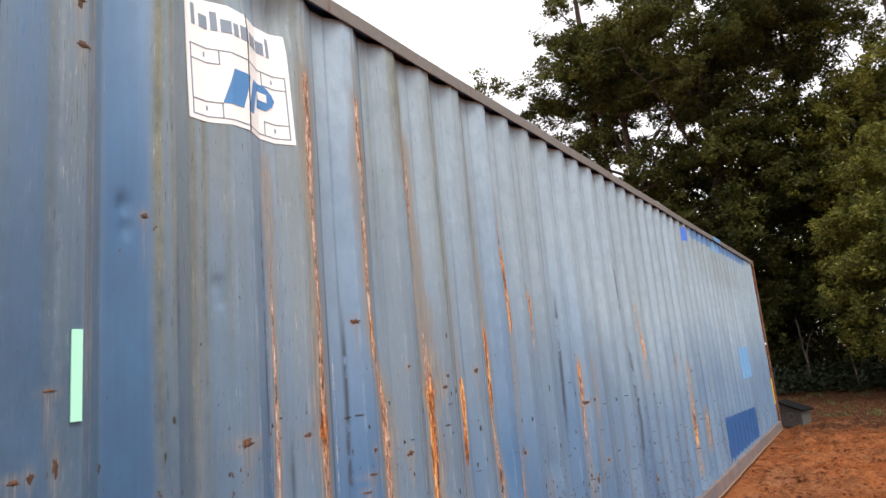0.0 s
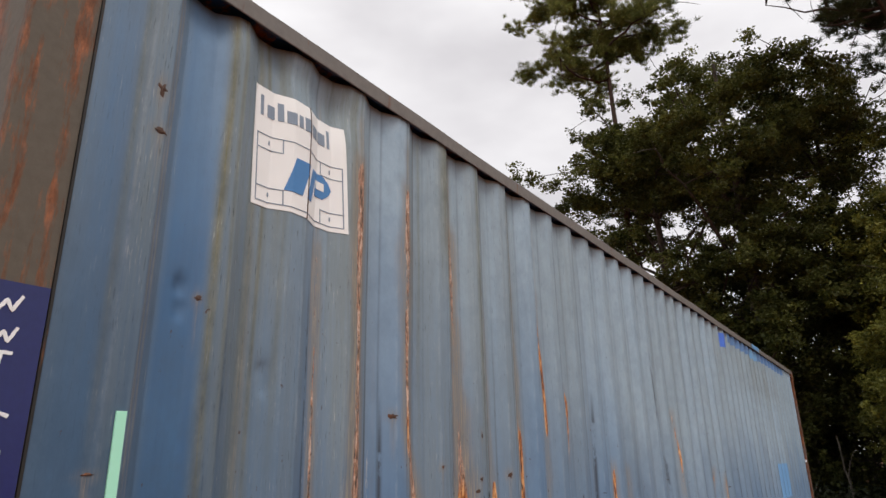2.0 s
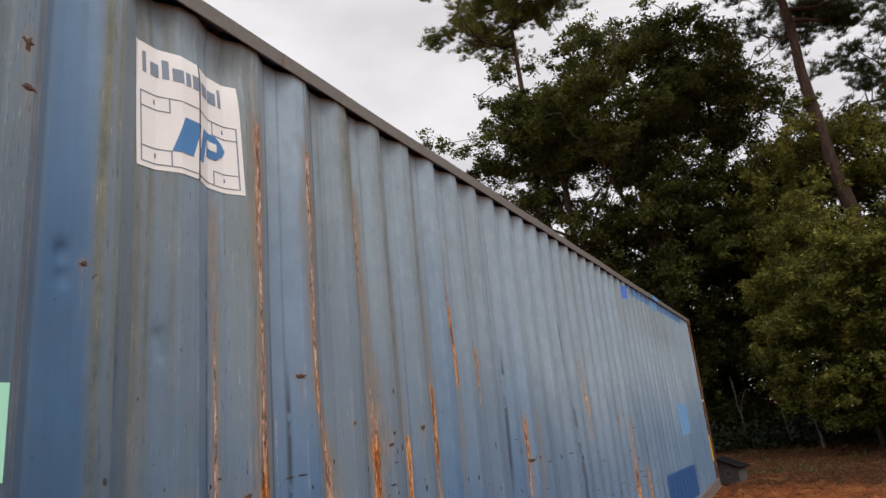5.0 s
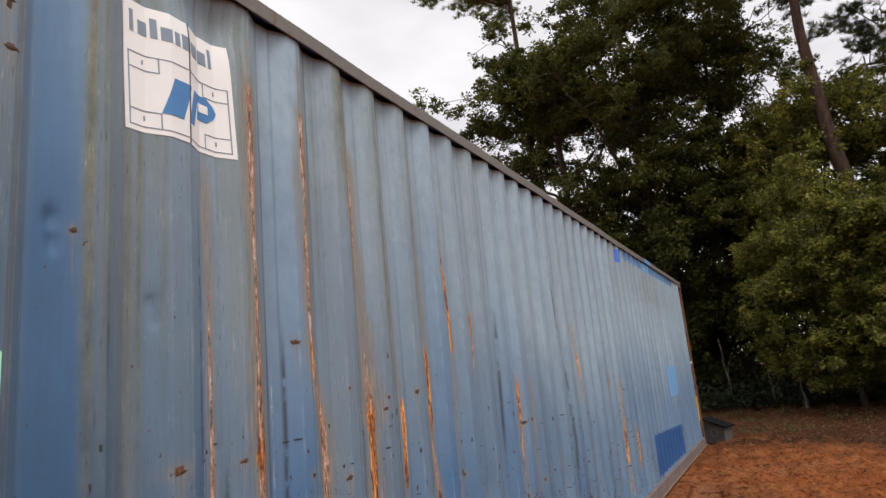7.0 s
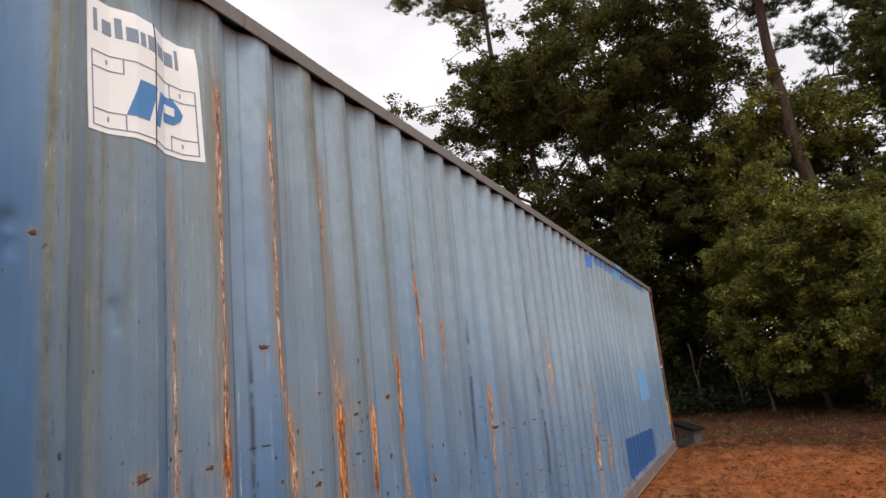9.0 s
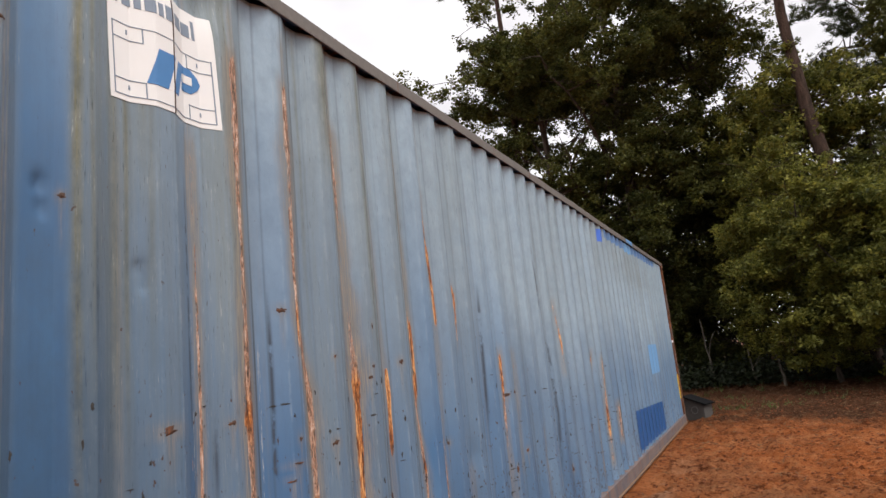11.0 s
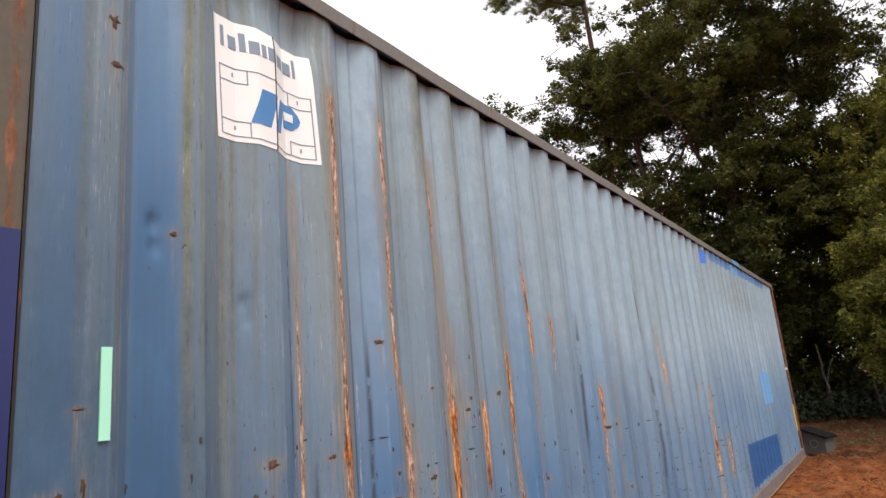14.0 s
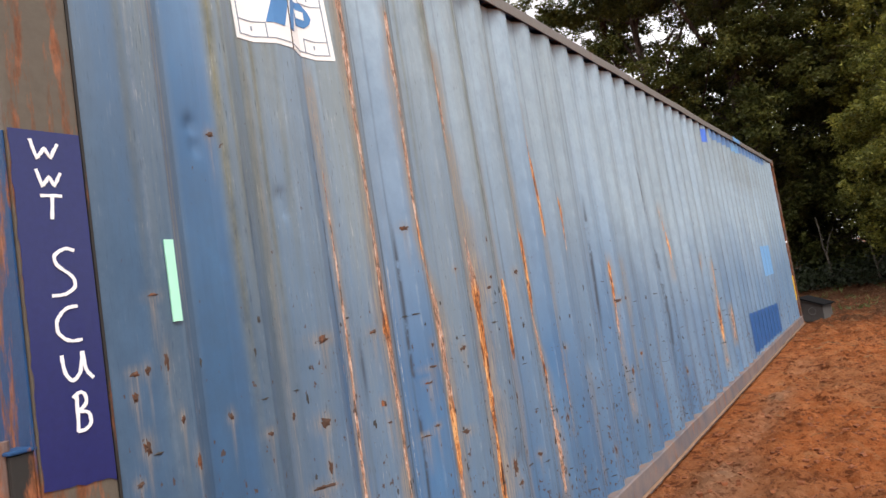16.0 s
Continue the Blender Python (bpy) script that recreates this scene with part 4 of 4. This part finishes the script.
def blades(centres, length, width, rng, flat=0.55, along=None):
    """Diamond leaves at the given centres: vertices and quads."""
    n = len(centres)
    d = rng.normal(0, 1, (n, 3))
    d[:, 2] *= flat
    if along is not None:
        d = along + 0.25 * d
    d /= np.linalg.norm(d, axis=1)[:, None]
    o = np.cross(d, np.array([0, 0, 1.0]) + 0.55 * rng.normal(0, 1, (n, 3)))
    o /= np.linalg.norm(o, axis=1)[:, None] + 1e-9
    ln = length * rng.uniform(0.6, 1.3, n)[:, None] * 0.5
    wd = width * rng.uniform(0.6, 1.3, n)[:, None] * 0.5
    v = np.stack([centres - d * ln, centres + o * wd - 0.1 * d * ln, centres + d * ln, centres - o * wd - 0.1 * d * ln], 1).reshape(-1, 3)
    return v, np.arange(4 * n).reshape(-1, 4)


def leafy_tree(name, label, x, y, h, r, trunk_r, seed, boughs, per, leaf_l, mat, low=0.2, bough_r=0.7, gap=0.0, category="tree", flat=0.3):
    rng = np.random.RandomState(seed)
    base_z = ground_z(x, y) - 0.05
    tree = thing(name, label, category, (x, y, base_z))
    tv, tq = [], []
    top = np.array([rng.uniform(-0.4, 0.4), rng.uniform(-0.4, 0.4), h * 0.85])
    trunk = bent((0, 0, 0), top, rng, 0.25, 9)
    tube(trunk, np.linspace(trunk_r, trunk_r * 0.2, 9), 9, tv, tq)
    cz, rz = h * (1 + low) / 2, h * (1 - low) / 2
    tips = []
    for i in range(22):
        f = rng.uniform(0.18, 0.92)
        start = np.array([np.interp(f * 8, range(9), trunk[:, k]) for k in range(3)])
        th = rng.uniform(0, 2 * np.pi)
        zz = np.clip(start[2] + rng.uniform(0.0, 0.28) * h, low * h, h * 0.97)
        rad = r * math.sqrt(max(0.1, 1 - ((zz - cz) / rz) ** 2)) * rng.uniform(0.7, 0.98)
        end = np.array([rad * math.cos(th), rad * math.sin(th), zz])
        limb = bent(start, end, rng, 0.3, 7, 0.25)
        r0 = trunk_r * (1 - 0.75 * f) * 0.5
        tube(limb, np.linspace(r0, 0.012, 7), 6, tv, tq)
        tips += [limb[k] for k in (3, 4, 5, 6)]
        for _ in range(4):
            a = limb[rng.randint(2, 6)]
            b = a + rng.normal(0, 1, 3) * np.array([0.28, 0.28, 0.2]) * r
            twig = bent(a, b, rng, 0.15, 5)
            tube(twig, np.linspace(r0 * 0.35, 0.008, 5), 5, tv, tq)
            tips += [twig[k] for k in (2, 4)]
    trunk_ob = array_mesh("trunk", [tuple(v) for v in tv], tq, M_BARK, tree, smooth=True)
    # boughs of leaf clumps near the outer crown and along the limbs, so that gaps stay open between them
    c = rng.normal(0, 1, (boughs * 3, 3))
    c /= np.linalg.norm(c, axis=1)[:, None]
    c *= (rng.uniform(0.35, 1.0, (len(c), 1)) ** 0.5) * (1 + 0.14 * ripple(c[:, 0] * 2 + c[:, 2], c[:, 1] * 2 - c[:, 2], seed, 2.0, 3)[:, None])
    c = c * np.array([r, r, rz]) * 0.93 + np.array([0, 0, cz])
    g = ripple(c[:, 0] + 0.6 * c[:, 1], c[:, 2] + 0.5 * c[:, 1], seed + 1, 0.9, 3) + 0.6 * ripple(c[:, 1] - c[:, 0], c[:, 2], seed + 2, 1.9, 2)
    c = c[g > gap][:boughs]
    c = np.concatenate([c, np.array(tips)[rng.permutation(len(tips))[: boughs // 2]]])
    sub = 8
    size = rng.uniform(0.6, 1.25, (len(c), 1, 1)) * bough_r
    c = (c[:, None, :] + rng.uniform(-1, 1, (len(c), sub, 3)) * size * np.array([1, 1, 0.2 + flat])).reshape(-1, 3)
    d = rng.normal(0, 1, (len(c), per, 3))
    d *= rng.uniform(0.25, 1, (len(c), per, 1)) / np.linalg.norm(d, axis=2)[:, :, None]
    pts = c[:, None, :] + d * rng.uniform(0.6, 1.2, (len(c), 1, 1)) * bough_r * np.array([0.62, 0.62, flat])
    v, q = blades(pts.reshape(-1, 3), leaf_l, leaf_l * 0.6, rng)
    v[:, 2] = np.maximum(v[:, 2], 0.04)
    tagged(array_mesh("crown", v, q, mat, tree), kind="stuff")
    return tree


def pine_tree(name, label, x, y, h, r, trunk_r, lean, seed, tufts, crown_low, mat=None):
    rng = np.random.RandomState(seed)
    tree = thing(name, label, "tree", (x, y, ground_z(x, y) - 0.05))
    tv, tq = [], []
    trunk = bent((0, 0, 0), (lean[0], lean[1], h * 0.97), rng, 0.25, 14)
    tube(trunk, np.linspace(trunk_r, 0.04, 14) ** 1.0, 10, tv, tq)
    tips = []
    nlimb = 30
    for i in range(nlimb):
        f = crown_low + (0.98 - crown_low) * (i + rng.rand()) / nlimb
        start = np.array([np.interp(f * 13, range(14), trunk[:, k]) for k in range(3)])
        th = rng.uniform(0, 2 * np.pi)
        g = (f - crown_low) / (1 - crown_low)
        rad = r * (1 - 0.75 * g**2) * rng.uniform(0.55, 1.05)
        end = start + np.array([rad * math.cos(th), rad * math.sin(th), rng.uniform(0.15, 0.75) * rad])
        limb = bent(start, end, rng, 0.25, 7, -0.15)
        tube(limb, np.linspace(0.07 * (1.1 - g), 0.012, 7), 6, tv, tq)
        tips += [limb[k] for k in (4, 5, 6)]
        for _ in range(6):
            a = limb[rng.randint(2, 7)]
            b = a + rng.normal(0, 1, 3) * np.array([0.3, 0.3, 0.18]) * rad + np.array([0, 0, 0.15])
            tube(bent(a, b, rng, 0.08, 4), np.linspace(0.022, 0.007, 4), 4, tv, tq)
            tips += [b, (a + b) / 2]
    array_mesh("trunk", [tuple(v) for v in tv], tq, M_PINEBARK, tree, smooth=True)
    tips = np.array(tips)
    # tufts gather in rounded clumps at the limbs' ends, with clear sky between them
    knots = tips[rng.permutation(len(tips))[: len(tips) // 3]]
    c = knots[rng.randint(0, len(knots), tufts)] + rng.normal(0, 1, (tufts, 3)) * np.array([0.26, 0.26, 0.2])
    per = 30
    d = rng.normal(0, 1, (tufts, per, 3))
    d[:, :, 2] = np.abs(d[:, :, 2]) * 0.8 + 0.1
    d /= np.linalg.norm(d, axis=2)[:, :, None]
    pts = (c[:, None, :] + d * 0.1).reshape(-1, 3)
    v, q = blades(pts, 0.3, 0.02, rng, along=d.reshape(-1, 3))
    tagged(array_mesh("crown", v, q, mat or M_PINE, tree), kind="stuff")
    return tree


def polar(az, dist):
    return -0.5 + dist * math.cos(radians(az)), -1.5 + dist * math.sin(radians(az))


pine_tree("pine_tree", "tall pine with an open tufted crown above the oaks", *polar(17.6, 25), 25.0, 3.5, 0.2, (0.2, 0.4), 11, 5200, 0.7)
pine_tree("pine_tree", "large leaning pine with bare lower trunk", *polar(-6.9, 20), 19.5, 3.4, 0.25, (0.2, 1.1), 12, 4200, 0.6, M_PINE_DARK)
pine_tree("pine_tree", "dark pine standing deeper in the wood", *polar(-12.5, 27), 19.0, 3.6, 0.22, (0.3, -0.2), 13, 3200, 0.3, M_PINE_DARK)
leafy_tree("oak_tree", "broad dark oak with gaps showing the sky", *polar(15.9, 24), 15.7, 3.8, 0.24, 21, 140, 60, 0.13, M_OAK, 0.1, 0.55, 0.14, "tree", 0.42)
leafy_tree("oak_tree", "tall dense oak at the edge of the wood", *polar(8.4, 23), 17.6, 4.5, 0.28, 22, 205, 60, 0.13, M_OAK, 0.08, 0.6, 0.04, "tree", 0.42)
leafy_tree("oak_tree", "oak with light olive leaves beside the pine", *polar(0.8, 24), 14.8, 3.8, 0.24, 23, 140, 60, 0.13, M_OAK, 0.1, 0.6, 0.0, "tree", 0.42)
leafy_tree("young_tree", "young leafy tree with yellowish green leaves", *polar(-4.6, 21.5), 9.8, 2.4, 0.12, 24, 85, 60, 0.12, M_BUSH, 0.15, 0.55, -0.2, "tree", 0.5)
leafy_tree("oak_tree", "shaded oak deeper in the wood", *polar(-17.0, 24), 13.0, 4.0, 0.24, 26, 110, 46, 0.17, M_OAK, 0.08, 0.75, -0.15)
leafy_tree("bush", "large yellow-green bush at the edge of the clearing", *polar(-4.6, 18.4), 5.6, 2.3, 0.07, 27, 120, 60, 0.1, M_BUSH, 0.03, 0.42, 0.05, "bush", 0.45)
leafy_tree("bush", "broad leafy bush with arching sprays", *polar(-10.8, 17.2), 5.1, 2.1, 0.07, 28, 110, 60, 0.1, M_BUSH, 0.03, 0.42, 0.05, "bush", 0.45)
leafy_tree("bush", "shaded bush behind the container's far end", *polar(3.6, 22.5), 3.6, 1.9, 0.05, 29, 50, 50, 0.12, M_OAK, 0.02, 0.45, -0.3, "bush", 0.6)
leafy_tree("bush", "shaded bush at the wood's foot", *polar(9.0, 24), 5.5, 2.4, 0.05, 30, 60, 50, 0.13, M_OAK, 0.02, 0.5, -0.3, "bush")


def build_woods():
    """The shaded wood behind: a deep mass of leaves with an uneven top, and bare stems."""
    rng = np.random.RandomState(91)
    n = 2600
    az, dist = rng.uniform(-34, 42, n), rng.uniform(26, 38, n)
    x, y = -0.5 + dist * np.cos(np.radians(az)), -1.5 + dist * np.sin(np.radians(az))
    tall = 7.5 + 2.2 * ripple(az * 0.2, dist * 0.2, 92, 1.2, 3)
    z = tall * rng.rand(n)
    c = np.stack([x, y, z], -1)
    pts = c[:, None, :] + rng.normal(0, 1, (n, 60, 3)) * np.array([0.8, 0.8, 0.45])
    pts = pts.reshape(-1, 3)
    pts[:, 2] = np.abs(pts[:, 2])
    v, q = blades(pts, 0.26, 0.15, rng)
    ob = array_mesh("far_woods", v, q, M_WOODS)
    tagged(ob, "dense shaded wood behind the clearing", "woods", kind="stuff")
    for i in range(26):
        a, d = rng.uniform(-16, 26), rng.uniform(22.5, 30)
        px, py = polar(a, d)
        tv, tq = [], []
        hh = rng.uniform(4, 11)
        tube(bent((0, 0, -0.1), (rng.uniform(-0.6, 0.6), rng.uniform(-0.6, 0.6), hh), rng, 0.2, 8), np.linspace(rng.uniform(0.05, 0.13), 0.02, 8), 7, tv, tq)
        stem = array_mesh("tree_stem", [tuple(t) for t in tv], tq, M_BARK, smooth=True)
        stem.location = (px, py, ground_z(px, py))
        tagged(stem, "thin bare tree stem in the shaded wood", "tree stem", "stems in the wood")


build_woods()


def pale_stem(az, dist, h, lean, seed):
    rng = np.random.RandomState(seed)
    px, py = polar(az, dist)
    tv, tq = [], []
    tube(bent((0, 0, -0.1), (0.1, lean, h), rng, 0.06, 8), np.linspace(0.045, 0.015, 8), 7, tv, tq)
    tube(bent((0.04, 0.4 * lean, 0.45 * h), (0.1, 0.4 * lean - 0.25, 0.8 * h), rng, 0.03, 5), np.linspace(0.02, 0.008, 5), 5, tv, tq)
    stem = array_mesh("tree_stem", [tuple(t) for t in tv], tq, M_PALEBARK, smooth=True)
    stem.location = (px, py, ground_z(px, py))
    tagged(stem, "pale bare stem at the foot of the bush", "tree stem", "stems in the wood")


pale_stem(-0.9, 18.3, 1.25, 0.18, 1)
pale_stem(1.1, 19.6, 1.0, 0.1, 2)
pale_stem(4.0, 21.0, 1.9, 0.2, 3)


# ---------------------------------------------------------------- litter on the soil
def scatter(count, seed, x0, x1, y0, y1, power=1.0):
    rng = np.random.RandomState(seed)
    out = []
    for _ in range(count):
        x, y = x0 + (x1 - x0) * rng.rand() ** power, rng.uniform(y0, y1)
        if y > -0.06 and x < 12.3:
            continue
        out.append((x, y, ground_z(x, y)))
    return rng, np.array(out)


def build_clods():
    rng, at = scatter(15000, 201, 2.4, 16, -5, 0.0, 1.6)
    v, q = [], []
    cube = np.array([[-1, -1, -1], [1, -1, -1], [1, 1, -1], [-1, 1, -1], [-1, -1, 1], [1, -1, 1], [1, 1, 1], [-1, 1, 1]], float)
    faces = np.array([[0, 3, 2, 1], [4, 5, 6, 7], [0, 1, 5, 4], [1, 2, 6, 5], [2, 3, 7, 6], [3, 0, 4, 7]])
    for i, p in enumerate(at):
        s = 0.003 + 0.013 * rng.rand() ** 4
        k = cube * s * rng.uniform(0.55, 1.2, (8, 3)) * np.array([1.3, 1.0, 0.6])
        a = rng.uniform(0, 6.28)
        k = k @ np.array([[math.cos(a), math.sin(a), 0], [-math.sin(a), math.cos(a), 0], [0, 0, 1]])
        v.append(k + p + np.array([0, 0, s * 0.25]))
        q.append(faces + 8 * i)
    ob = array_mesh("clay_clods", np.concatenate(v), np.concatenate(q), M_CLOD)
    tagged(ob, "loose crumbs of red clay on the ground", "soil", kind="stuff")


def build_straw():
    rng, at = scatter(4600, 202, 4.5, 19, -7.5, 0.5, 0.6)
    pts = at + np.array([0, 0, 0.012])
    d = rng.normal(0, 1, (len(pts), 3))
    d[:, 2] *= 0.12
    d /= np.linalg.norm(d, axis=1)[:, None]
    v, q = blades(pts, 0.17, 0.008, rng, along=d * 3)
    tagged(array_mesh("dry_straw", v, q, M_STRAW), "dry straw and pine needles strewn on the clay", "straw", kind="stuff")


def build_weeds():
    rng, at = scatter(60, 203, 9, 20, -7.5, 0.5, 0.5)
    pts = (at[:, None, :] + np.abs(rng.normal(0, 1, (len(at), 26, 3))) * np.array([0.0, 0.0, 0.06]) + rng.normal(0, 1, (len(at), 26, 3)) * np.array([0.09, 0.09, 0.0])).reshape(-1, 3)
    d = rng.normal(0, 0.5, (len(pts), 3))
    d[:, 2] = 0.8
    v, q = blades(pts, 0.12, 0.014, rng, along=d)
    tagged(array_mesh("weeds", v, q, M_GRASS), "sparse green weeds at the wood's edge", "weeds", kind="stuff")
    # low growth where the clearing meets the trees
    n = 420
    az, dist = rng.uniform(-16, 12, n), rng.uniform(18.8, 22.5, n)
    c = np.stack([-0.5 + dist * np.cos(np.radians(az)), -1.5 + dist * np.sin(np.radians(az)), 0.25 + 0.45 * rng.rand(n) * (dist - 18) / 4], -1)
    pts = (c[:, None, :] + rng.normal(0, 1, (n, 40, 3)) * np.array([0.3, 0.3, 0.16])).reshape(-1, 3)
    pts[:, 2] = np.maximum(pts[:, 2], 0.2)
    v, q = blades(pts, 0.12, 0.06, rng)
    # the dark wood leaves put the shade beneath the bushes into the colour
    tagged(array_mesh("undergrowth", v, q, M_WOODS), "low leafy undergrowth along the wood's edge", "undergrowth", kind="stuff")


build_clods()
build_straw()
build_weeds()
